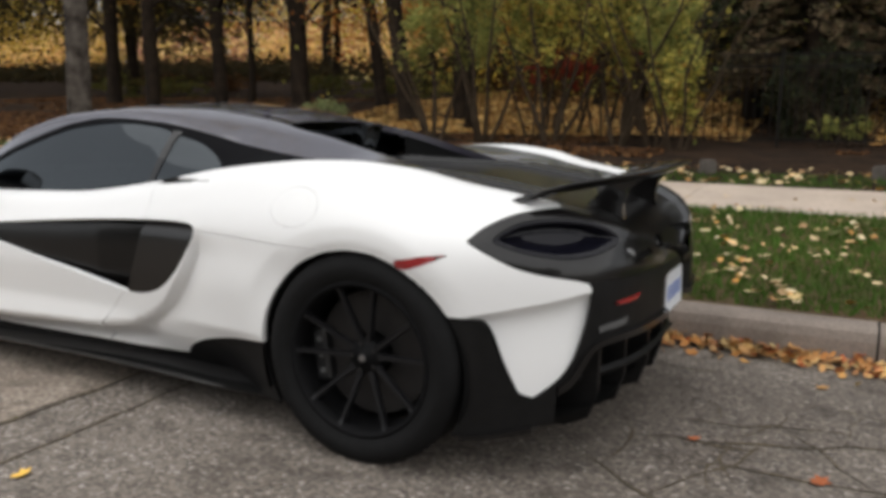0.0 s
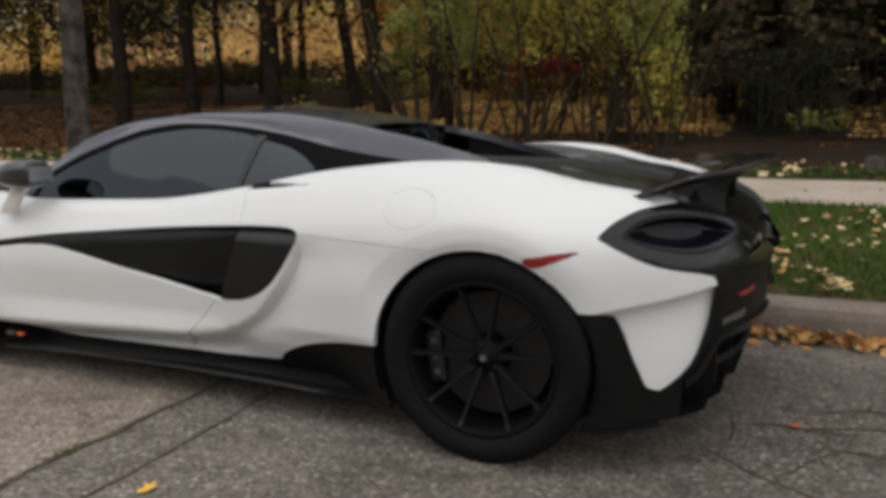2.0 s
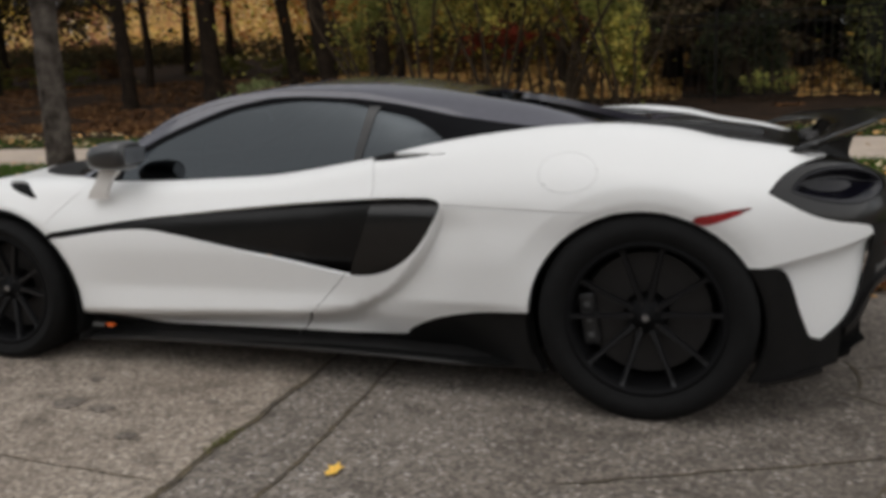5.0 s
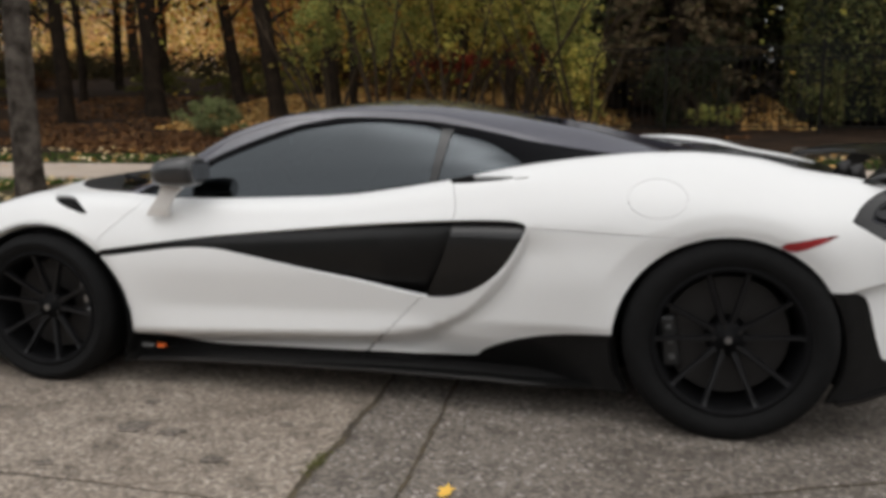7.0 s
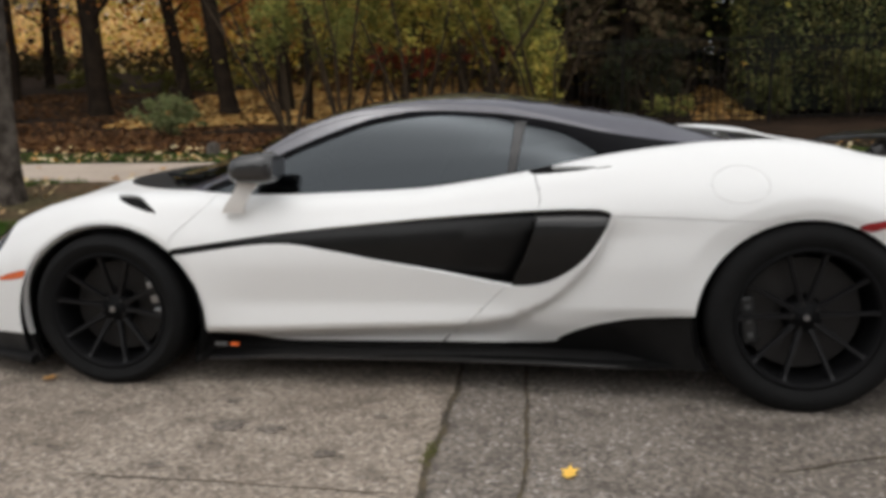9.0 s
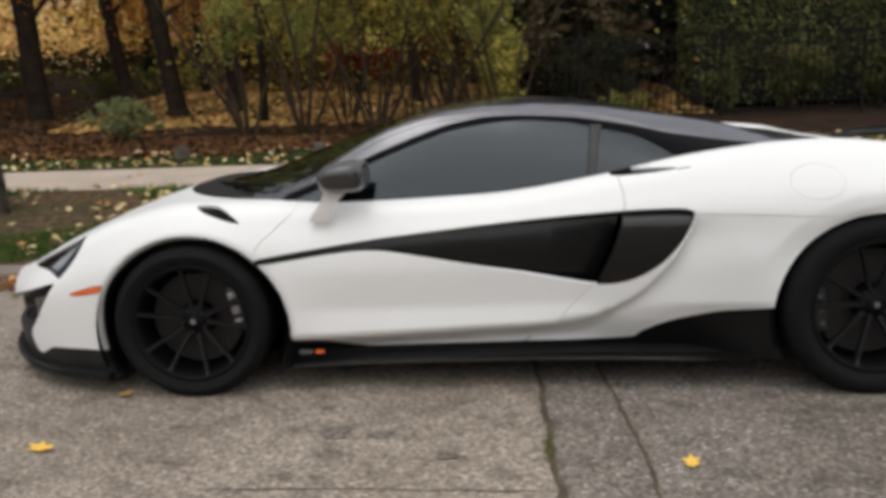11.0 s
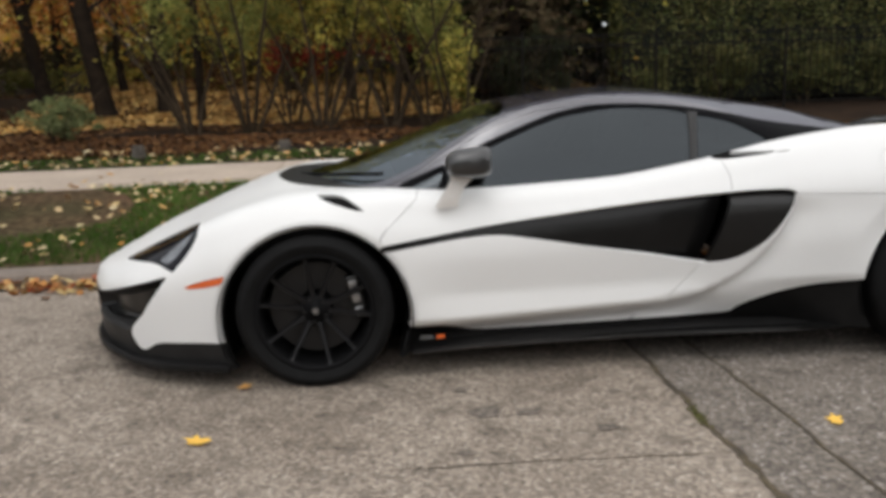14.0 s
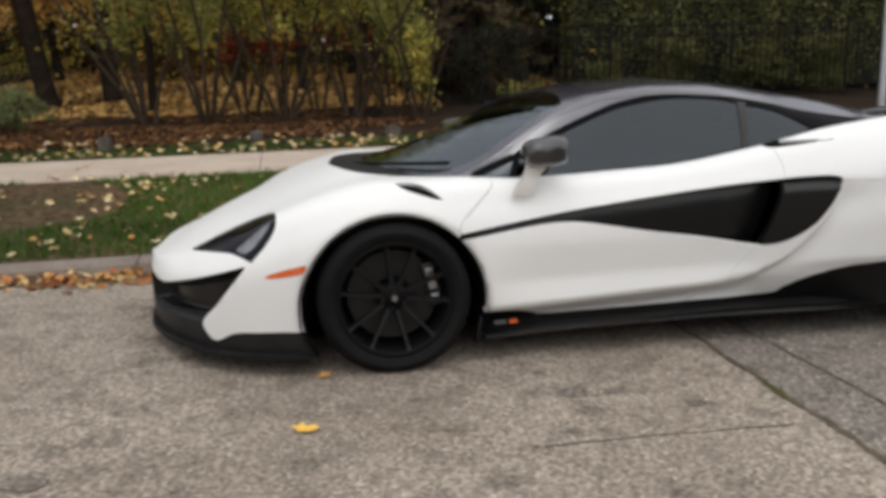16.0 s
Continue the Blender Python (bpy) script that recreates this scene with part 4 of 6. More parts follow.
for side in (-1, 1):
    skin = cabin0
    x, a, z = skin[0].T
    skin = clip(skin, -outline_distance(smooth_loop(WELL), x, a))
    screen, skin = cut(skin, outline_distance(smooth_loop(SCREEN), skin[0][:, 0], skin[0][:, 1]))
    emit("windscreen", screen, M_SCREEN, car, side, lift=-0.003, depth=0)
    f = np.maximum(outline_distance(smooth_loop(WINDOW), skin[0][:, 0], skin[0][:, 2]), 0.5 - skin[0][:, 1])
    glass, skin = cut(skin, f)
    emit("side_window", glass, M_GLASS, car, side, lift=-0.004, depth=0)
    f = np.maximum(outline_distance(smooth_loop(SAIL), skin[0][:, 0], skin[0][:, 2]), 0.5 - skin[0][:, 1])
    glass, skin = cut(skin, f)
    emit("corner_window", glass, M_GLASS, car, side, lift=-0.004, depth=0)
    f = np.maximum(outline_distance(smooth_loop(QUARTER), skin[0][:, 0], skin[0][:, 2]), 0.5 - skin[0][:, 1])
    glass, skin = cut(skin, f)
    emit("quarter_window", glass, M_GLASS, car, side, lift=-0.004, depth=0)
    lean = skin[0][:, 0] - 0.16 * (skin[0][:, 2] - 0.95)
    f = np.maximum(np.maximum(np.abs(lean + 1.058) - 0.030, skin[0][:, 2] - 1.052), 0.5 - skin[0][:, 1])
    pillar, skin = cut(skin, f, 0.0)
    emit("window_pillar", pillar, M_CARBON, car, side, depth=0.01, label="gloss black pillar between the side windows")
    f = skin[0][:, 2] - rail_z(skin[0][:, 0]) - 0.004
    trim, roof = cut(skin, f, 0.001)
    f = np.minimum(*(outline_distance(smooth_loop(loop), trim[0][:, 0], trim[0][:, 2]) for loop in (WINDOW, SAIL))) - 0.024
    seal, outer = cut(trim, np.where(trim[0][:, 0] > -1.25, -1.0, f), 0.0)
    emit("window_surround", seal, M_SEAL, car, side, depth=0.015)
    emit("windscreen_pillar", outer, M_ROOFBLACK, car, side, depth=0.01, label="gloss black windscreen pillar")
    emit("roof", roof, M_ROOFBLACK, car, side, depth=0.03, label="gloss black roof and buttress")


# ---- wheels, wing, mirrors and the rest of the car ----
def lathe(profile, n=64):
    """A ring turned about the y axis from (radius, y) points."""
    k = len(profile)
    ang = np.linspace(0, 2 * math.pi, n, endpoint=False)
    V = [(r * math.cos(t), y, r * math.sin(t)) for t in ang for r, y in profile]
    F = [(i * k + j, i * k + j + 1, ((i + 1) % n) * k + j + 1, ((i + 1) % n) * k + j) for i in range(n) for j in range(k - 1)]
    return V, F


def box_part(name, m, size, material, parent, label="", bevel=0.0):
    bm = bmesh.new()
    bmesh.ops.create_cube(bm, size=1, matrix=Matrix.Diagonal((*size, 1)))
    if bevel:
        bmesh.ops.bevel(bm, geom=bm.edges[:], offset=bevel, segments=2, affect="EDGES", profile=0.5)
    bm.transform(m)
    return part(name, bm, material, parent, label)


def place(ob, m):
    ob.matrix_basis = m
    return ob


def wheel(x, side, R, w, rim, face, spin, caliper):
    """A tyre on a ten-spoke rim with its disc and caliper; face: the tyre's outer plane from the middle."""
    base = pose(x, side * face, R - 0.008 + road_z(x), 0, 0, 0) @ Matrix.Diagonal((1, -side, 1, 1))
    V, F = lathe([(rim + 0.002, 0.014), (rim - 0.008, 0.004), (rim - 0.02, 0.010), (rim - 0.026, 0.05), (rim - 0.034, w * 0.75), (rim - 0.03, w - 0.02)])
    body = place(mesh_ob("wheel", V, F, M_BARREL, car, smooth=True, label="satin black ten-spoke wheel"), base)
    sw = 0.006
    V, F = lathe([(rim - 0.004, 0.012), (rim + 0.012, 0.000), (rim + 0.03, -sw), ((rim + R) / 2, -sw - 0.002), (R - 0.03, -0.001), (R - 0.012, 0.012), (R - 0.002, 0.034), (R, 0.055),
                  (R, w - 0.05), (R - 0.012, w - 0.012), (R - 0.05, w), (rim, w - 0.01)])
    mesh_ob("tyre", V, F, M_RUBBER, body, smooth=True)
    hub_y, n = 0.062, 10
    for k in range(n):
        bm = bmesh.new()
        pts = [(0.045, 0.016, hub_y - 0.004, 0.03), (0.09, 0.011, hub_y - 0.012, 0.026), (rim * 0.62, 0.0092, hub_y - 0.026, 0.024), (rim * 0.86, 0.0098, hub_y - 0.040, 0.028), (rim - 0.012, 0.014, 0.010, 0.035)]
        rings = []
        for r, hw, y, d in pts:
            rings.append([bm.verts.new(v) for v in ((r, y, -hw * 0.6), (r, y, hw * 0.6), (r, y + d * 0.5, hw), (r, y + d, hw * 0.7), (r, y + d, -hw * 0.7), (r, y + d * 0.5, -hw))])
        for a, b in zip(rings, rings[1:]):
            for i in range(6):
                bm.faces.new((a[i], a[(i + 1) % 6], b[(i + 1) % 6], b[i]))
        for i in (0, -1):
            bm.faces.new(rings[i])
        sp = part("spoke", bm, M_RIM, body)
        lean = radians(2.5 if k % 2 else -2.5)
        sp.matrix_basis = Matrix.Rotation(radians(spin) + k * 2 * math.pi / n + lean, 4, "Y")
    V, F = lathe([(0.0005, hub_y - 0.02), (0.026, hub_y - 0.018), (0.030, hub_y - 0.008), (0.058, hub_y - 0.004), (0.066, hub_y + 0.02), (0.066, 0.12)], 32)
    mesh_ob("hub", V, F, M_BARREL, body, smooth=True)
    V, F = lathe([(0.0005, hub_y - 0.023), (0.011, hub_y - 0.023), (0.013, hub_y - 0.018)], 20)
    mesh_ob("centre_cap", V, F, M_CHROME, body, label="small silver centre cap")
    for k in range(5):
        t = radians(spin) + (k + 0.5) * 2 * math.pi / 5
        V, F = lathe([(0.0005, 0.0), (0.006, 0.0), (0.0075, 0.006), (0.0075, 0.02)], 8)
        place(mesh_ob("wheel_bolt", V, F, M_DISC, body), pose(0.046 * math.cos(t), hub_y - 0.012, 0.046 * math.sin(t)))
    rd = rim - 0.055
    V, F = lathe([(0.07, 0.125), (0.075, 0.118), (rd, 0.118), (rd, 0.145), (0.07, 0.145)], 48)
    mesh_ob("brake_disc", V, F, M_DISC, body, smooth=False, label="dull grey brake disc")
    V, F = lathe([(0.02, 0.16), (rim - 0.04, 0.17)], 32)
    mesh_ob("wheel_backing", V, F, M_DARK, body)
    c = box_part("brake_caliper", Matrix.Identity(4), (0.065, 0.075, 0.19), M_CALIPER, body, "dark grey brake caliper", 0.014)
    c.matrix_basis = Matrix.Rotation(radians(caliper), 4, "Y") @ Matrix.Translation((rd - 0.015, 0.125, 0))
    for dz in (-0.055, 0.0, 0.055):
        b = box_part("piston_cover", Matrix.Identity(4), (0.034, 0.012, 0.034) if x < -1 else (0.02, 0.01, 0.02), M_CHROME if x < -1 else M_BADGE, body, "", 0.004)
        b.matrix_basis = Matrix.Rotation(radians(caliper), 4, "Y") @ Matrix.Translation((rd - 0.018, 0.085, dz))
    return body


M_DISC = mat("brake_disc_iron", (0.020, 0.018, 0.0175), 0.5, metal=0.3, var=0.3, scale=30)
M_CALIPER = mat("caliper_grey", (0.016, 0.016, 0.017), 0.4, var=0.5, scale=40, coat=0.2)
for side in (-1, 1):
    wheel(0.0, side, 0.360, 0.285, 0.266, 0.946, -3, 172)
    wheel(-2.67, side, 0.313, 0.225, 0.240, 0.924, 8, -12)
    for cx, cz, r in (ARCH_F, ARCH_R):
        V, F = lathe([(r + 0.004, 0.0), (r + 0.012, 0.03), (r + 0.012, 0.42), (0.01, 0.42)], 48)
        place(mesh_ob("wheel_housing", V, F, M_LINER, car), pose(cx, side * 0.915, cz) @ Matrix.Diagonal((1, -side, 1, 1)))
# the part of each housing under the road line is trimmed away
for ob in [o for o in car.children if o.name.startswith("wheel_housing")]:
    bm = bmesh.new()
    bm.from_mesh(ob.data)
    bmesh.ops.bisect_plane(bm, geom=bm.verts[:] + bm.edges[:] + bm.faces[:], plane_co=(0, 0, -0.14), plane_no=(0, 0, -1), clear_outer=True)
    bm.to_mesh(ob.data)
    bm.free()

# flat floor pan
bm = bmesh.new()
xs = np.linspace(-3.66, 0.72, 60)
lo, hi = [], []
for x in xs:
    w = float(half_w(x)) - 0.06
    inside = min(w, 0.62) if (abs(x + 2.67) < 0.42 or abs(x) < 0.43) else w
    lo.append(bm.verts.new((x, -inside, float(z_low(x)) + 0.012)))
    hi.append(bm.verts.new((x, inside, float(z_low(x)) + 0.012)))
for i in range(len(xs) - 1):
    bm.faces.new((lo[i], lo[i + 1], hi[i + 1], hi[i]))
part("floor_pan", bm, M_LINER, car)


def ribbon(name, stations, material, label="", smooth=False):
    """A bar along closed sections, each a list of (x, y, z)."""
    bm = bmesh.new()
    rings = [[bm.verts.new(p) for p in s] for s in stations]
    k = len(rings[0])
    for a, b in zip(rings, rings[1:]):
        for i in range(k):
            bm.faces.new((a[i], a[(i + 1) % k], b[(i + 1) % k], b[i]))
    bm.faces.new(rings[0])
    bm.faces.new(rings[-1])
    bmesh.ops.recalc_face_normals(bm, faces=bm.faces[:])
    return part(name, bm, material, car, label, smooth)


# sill blades, front splitter and rear diffuser
for side in (-1, 1):
    st, rim_line = [], []
    for x in np.linspace(-2.29, -0.41, 44):
        a = float(half_w(x)) - 0.055 - 0.06 * max(0, (x + 0.72) / 0.31) ** 1.5
        z = float(np.interp(x, [-2.3, -2.04, -1.35, -0.71, -0.41], [0.122, 0.130, 0.131, 0.121, 0.116]))
        st.append([(x, side * (a - 0.13), z + 0.03), (x, side * (a - 0.008), z + 0.013), (x, side * a, z + 0.006), (x, side * (a - 0.006), z - 0.004), (x, side * (a - 0.13), z - 0.006)])
        if x < -0.62:
            rim_line.append([(x, side * (a - 0.009), z + 0.0145), (x, side * (a + 0.003), z + 0.007), (x, side * (a - 0.003), z + 0.001)])
    ribbon("sill_blade", st, M_LIP, "black sill blade along the side skirt")
    # a thin greyer strip stands in for the highlight on the blade's edge
    ribbon("sill_highlight", rim_line, M_EDGE, "greyer strip drawn as the highlight on the sill blade")
    # flat bars for the small lettering on the sill
    for x0, x1, m in ((-2.255, -2.205, M_BADGE), (-2.190, -2.156, M_ORANGE)):
        a = float(half_w((x0 + x1) / 2)) - 0.047
        box_part("lettering_bar", pose((x0 + x1) / 2, side * a, 0.194, 0, 0, 0), (x1 - x0, 0.014, 0.013), m, car, "small lettering bar")
st = []
for x in np.concatenate([-3.735 + 0.10 * np.linspace(0, 1, 14) ** 2, np.linspace(-3.62, -3.02, 20)]):
    xx = min(max(x + 0.012, -3.7199), -2.9)
    w = float(half_w(xx)) + 0.012 if x > -3.734 else 0.03
    zb = 0.125 - 0.022 * min(1, (x + 3.735) / 0.3)
    zt = zb + 0.035
    st.append([(x, -w, zb + 0.01), (x, -w, zt - 0.006), (x, -w + 0.02, zt), (x, w - 0.02, zt), (x, w, zt - 0.006), (x, w, zb + 0.01), (x, w - 0.02, zb), (x, -w + 0.02, zb)])
ribbon("front_splitter", st, M_SATIN, "black front splitter")
for y in (-0.56, -0.34, -0.12, 0.12, 0.34, 0.56):
    st = []
    for x, zb, zt in ((0.30, 0.100, 0.17), (0.48, 0.10, 0.24), (0.62 - 0.05 * abs(y), 0.105, 0.32), (0.75 - 0.14 * abs(y), 0.145, 0.42), (0.78 - 0.14 * abs(y), 0.24, 0.44)):
        st.append([(x, y - 0.012, zb), (x, y + 0.012, zb), (x, y + 0.016, zt), (x, y - 0.016, zt)])
    ribbon("diffuser_fin", st, M_SATIN)
st = []
for y in np.linspace(-0.80, 0.80, 21):
    x1 = 0.77 - 0.30 * abs(y / 0.8) ** 2.5
    st.append([(0.28, y, 0.125), (x1 - 0.16, y, 0.17), (x1, y, 0.27), (x1 + 0.012, y, 0.285), (x1, y, 0.30), (x1 - 0.18, y, 0.20), (0.28, y, 0.145)])
ribbon("diffuser", st, M_SATIN, "black rear diffuser")
for side in (-1, 1):
    st = []
    for x in np.linspace(0.36, 0.56, 14):
        a, z = float(half_w(x)) - 0.02, float(z_low(x)) - 0.004
        st.append([(x, side * (a - 0.06), z), (x, side * (a - 0.01), z + 0.014), (x, side * (a + 0.014), z + 0.010), (x, side * (a + 0.012), z - 0.004), (x, side * (a - 0.06), z - 0.012)])
    ribbon("bumper_edge", st, M_CARBON, "gloss black rear bumper edge strip")

# rear wing on two struts
def wing_station(s):
    u = abs(s)
    xt = 0.845 - 0.295 * u**2.1
    ch = 0.215 - 0.10 * u**1.5
    z = 0.934 - 0.046 * u**2 - (0.01 * max(0, u - 0.9) / 0.1)
    y = 0.71 * s
    th = 0.025 * (1 - 0.4 * u)
    return [(xt, y, z + 0.034), (xt - 0.3 * ch, y, z + 0.016 + th * 0.5), (xt - 0.75 * ch, y, z + th * 0.45), (xt - ch, y, z - 0.006), (xt - 0.75 * ch, y, z - th * 0.9), (xt - 0.3 * ch, y, z - th * 0.6 + 0.008), (xt - 0.004, y, z + 0.026)]


wing = ribbon("rear_wing", [wing_station(s) for s in np.linspace(-1, 1, 41)], M_CARBON, "gloss black fixed rear wing", True)
for y in (-0.255, 0.255):
    st = []
    for x, z, l in ((0.60, 0.76, 0.17), (0.62, 0.83, 0.12), (0.65, 0.88, 0.085), (0.70, 0.928, 0.11)):
        st.append([(x - l / 2, y - 0.013, z), (x + l / 2, y - 0.013, z), (x + l / 2, y + 0.013, z), (x - l / 2, y + 0.013, z)])
    strut = ribbon("wing_strut", st, M_CARBON)
    strut.parent = wing

# number plate with plain bars where its characters stand
plate = box_part("number_plate", pose(0.818, 0, 0.492, 0, -2, 0), (0.006, 0.305, 0.152), M_PLATE, car, "white number plate with blue characters", 0.002)
for k in range(7):
    box_part("plate_bar", pose(0.8225, -0.105 + 0.035 * k, 0.490, 0, -2, 0), (0.003, 0.013, 0.055), M_PLATEBLUE, plate)

# twin exhaust outlets in the deck
for y in (-0.10, 0.10):
    V, F = lathe([(0.034, 0.0), (0.038, 0.003), (0.038, 0.05), (0.033, 0.05), (0.031, 0.004), (0.030, 0.045)], 28)
    place(mesh_ob("exhaust_pipe", V, F, M_DISC, car, smooth=True, label="round dark metal exhaust outlet"), pose(0.55, y, 0.845, 0, 0, 90) @ pose(0, 0, 0, 165, 0, 0))

# engine deck ribs
for y in (-0.38, -0.30, 0.30, 0.38):
    st = []
    for x in np.linspace(-0.75, 0.42, 16):
        z = float(deck_z(x)) + 0.012
        st.append([(x, y - 0.02, z - 0.02), (x, y - 0.012, z + 0.012), (x, y + 0.012, z + 0.012), (x, y + 0.02, z - 0.02)])
    ribbon("deck_rib", st, M_CARBON)

# rear window and the inner faces of the buttresses
well = smooth_loop(WELL)
rim = np.array([p for p in well if p[1] >= -0.001 and p[0] < 0.1])
rim = rim[np.argsort(np.arctan2(rim[:, 1], rim[:, 0] + 0.3))[::-1]]
cut_at = -0.55
glass_side = rim[rim[:, 0] < cut_at]
skin_z = lambda x, a: float(np.interp(a, [0, float(ridge_a(x)) * 0.5, float(ridge_a(x))], [float(roof_z(x)), 0.7 * float(roof_z(x)) + 0.3 * float(ridge_z(x)), float(ridge_z(x))]))


def curtain(name, pts, material, inset=0.006):
    """A wall hanging from the edge of the well down to the deck."""
    bm = bmesh.new()
    row = [(bm.verts.new((x + inset, y, 0.80)), bm.verts.new((x + inset * 0.3, y, skin_z(x, abs(y)) - 0.004))) for x, y in pts]
    for p, q in zip(row, row[1:]):
        bm.faces.new((p[0], q[0], q[1], p[1]))
    return part(name, bm, material, car, smooth=True)


front_edge = sorted([(x, a) for x, a in glass_side], key=lambda p: p[1])
curtain("rear_window", [(x, -a) for x, a in front_edge[::-1]] + front_edge[1:], M_GLASS)
for side in (-1, 1):
    tail_edge = sorted([(x, side * (a + 0.004)) for x, a in rim if x >= cut_at - 0.02 and a > 0.25], key=lambda p: p[0])
    curtain("buttress_inner_face", tail_edge, M_DARK, 0.0)

# door mirrors: a dark shell on a pale stalk
def mirror(side):
    bm = bmesh.new()
    bmesh.ops.create_uvsphere(bm, u_segments=28, v_segments=18, radius=1)
    for v in bm.verts:
        x, y, z = v.co
        f = lambda t, p: math.copysign(abs(t) ** p, t)
        x2, y2, z2 = f(x, 0.62), f(y, 0.75), f(z, 0.66)
        flat = 0.75 + 0.25 * (1 - x2) / 2 if x2 > 0 else 1.0
        v.co = (0.098 * min(x2, 0.86), 0.088 * y2 * (1 - 0.18 * x2), 0.058 * z2 * (1.0 + 0.10 * x2) + 0.006 * x2)
    shell = part("door_mirror", bm, M_MIRROR, car, "dark gloss mirror shell on a pale stalk", True)
    shell.matrix_basis = pose(-2.035, side * 0.878, 0.897, 0, 0, side * 8)
    st = []
    for cx, cy, z, lx, ly in ((-2.135, 0.886, 0.728, 0.085, 0.03), (-2.122, 0.889, 0.76, 0.076, 0.026), (-2.098, 0.885, 0.80, 0.066, 0.024), (-2.07, 0.879, 0.84, 0.085, 0.03), (-2.045, 0.877, 0.850, 0.15, 0.06)):
        st.append([(cx - lx / 2, side * (cy - ly / 2), z), (cx + lx / 2, side * (cy - ly / 2), z), (cx + lx / 2, side * (cy + ly / 2), z), (cx - lx / 2, side * (cy + ly / 2), z)])
    stalk = ribbon("mirror_stalk", st, M_STALK, "pale grey-white mirror stalk")
    stalk.parent = shell
    stalk.matrix_parent_inverse = shell.matrix_basis.inverted()
    gl = box_part("mirror_glass", pose(-1.951, side * 0.876, 0.900, 0, 0, side * 8), (0.004, 0.105, 0.060), M_CHROME, shell, "", 0.001)
    gl.matrix_parent_inverse = shell.matrix_basis.inverted()


for side in (-1, 1):
    mirror(side)

# seats, dashboard and steering wheel behind the glass
for y in (-0.36, 0.36):
    st = []
    for x, z, w, d in ((-1.42, 0.62, 0.23, 0.10), (-1.33, 0.80, 0.25, 0.10), (-1.27, 0.93, 0.20, 0.09), (-1.24, 1.02, 0.13, 0.08), (-1.23, 1.06, 0.10, 0.05)):
        st.append([(x - d / 2, y - w, z), (x - d / 2, y + w, z), (x + d / 2, y + w * 0.9, z), (x + d / 2, y - w * 0.9, z)])
    ribbon("seat_back", st, M_DARK, "black bucket seat back", True)
st = []
for y in np.linspace(-0.66, 0.66, 13):
    st.append([(-2.35, y, 0.70), (-2.30, y, 0.80), (-2.05, y, 0.83), (-1.93, y, 0.80), (-1.93, y, 0.70)])
ribbon("dashboard", st, M_DARK)
V, F = lathe([(0.165, 0.0), (0.18, -0.012), (0.195, 0.0), (0.18, 0.012), (0.165, 0.0)], 28)
place(mesh_ob("steering_wheel", V, F, M_SATIN, car, smooth=True), pose(-1.84, -0.36, 0.76, 0, 0, 90) @ pose(0, 0, 0, -25, 0, 0))

# windscreen wiper
st = []
for t in np.linspace(0, 1, 12):
    a = -0.10 - 0.48 * t
    x = -2.76 + 0.22 * t + 0.16 * t * t
    z = 0.80 + 0.03 * t
    st.append([(x, a, z), (x + 0.012, a, z + 0.004), (x + 0.012, a, z + 0.016), (x, a, z + 0.012)])
ribbon("wiper", st, M_DARK)


# ---- kerb, sidewalk, verge ----
def extrude_x(name, profile, x0, x1, material, parent):
    """A bar along x with a (y, z) section."""
    k = len(profile)
    V = [(x, y, z) for x in (x0, x1) for y, z in profile]
    F = [(i, (i + 1) % k, k + (i + 1) % k, k + i) for i in range(k)] + [tuple(range(k))[::-1], tuple(range(k, 2 * k))]
    return mesh_ob(name, V, F, material, parent)


kerb = tagged(new("kerb"), "weathered concrete kerb with open joints", "kerb", kind="structure")
x = -34.58
while x < 24:
    l = 2.78
    dz = 0.006 * noise.noise((x, 0, 0))
    extrude_x("kerb_stone", [(1.10, -0.05), (1.105, 0.09 + dz), (1.118, 0.132 + dz), (1.15, 0.15 + dz), (1.275, 0.158 + dz), (1.275, -0.05)], x + 0.006, x + l - 0.006, M_KERB, kerb)
    x += l
walkway = tagged(new("sidewalk"), "pale concrete sidewalk of cast slabs", "sidewalk", kind="structure")
x = -34.0
while x < 24:
    dz = 0.004 * noise.noise((x * 3, 1, 0))
    extrude_x("slab", [(WALK_NEAR, 0.25), (WALK_NEAR, 0.388 + dz), (WALK_NEAR + 0.02, 0.398 + dz), (WALK_FAR - 0.02, 0.432 + dz), (WALK_FAR, 0.424 + dz), (WALK_FAR, 0.25)], x + 0.005, x + 1.70, M_WALK, walkway)
    x += 1.705

LEAF_UV = [(0.0, -0.5), (0.30, -0.22), (0.22, 0.05), (0.42, 0.22), (0.12, 0.30), (0.0, 0.55), (-0.12, 0.30), (-0.42, 0.22), (-0.22, 0.05), (-0.30, -0.22)]


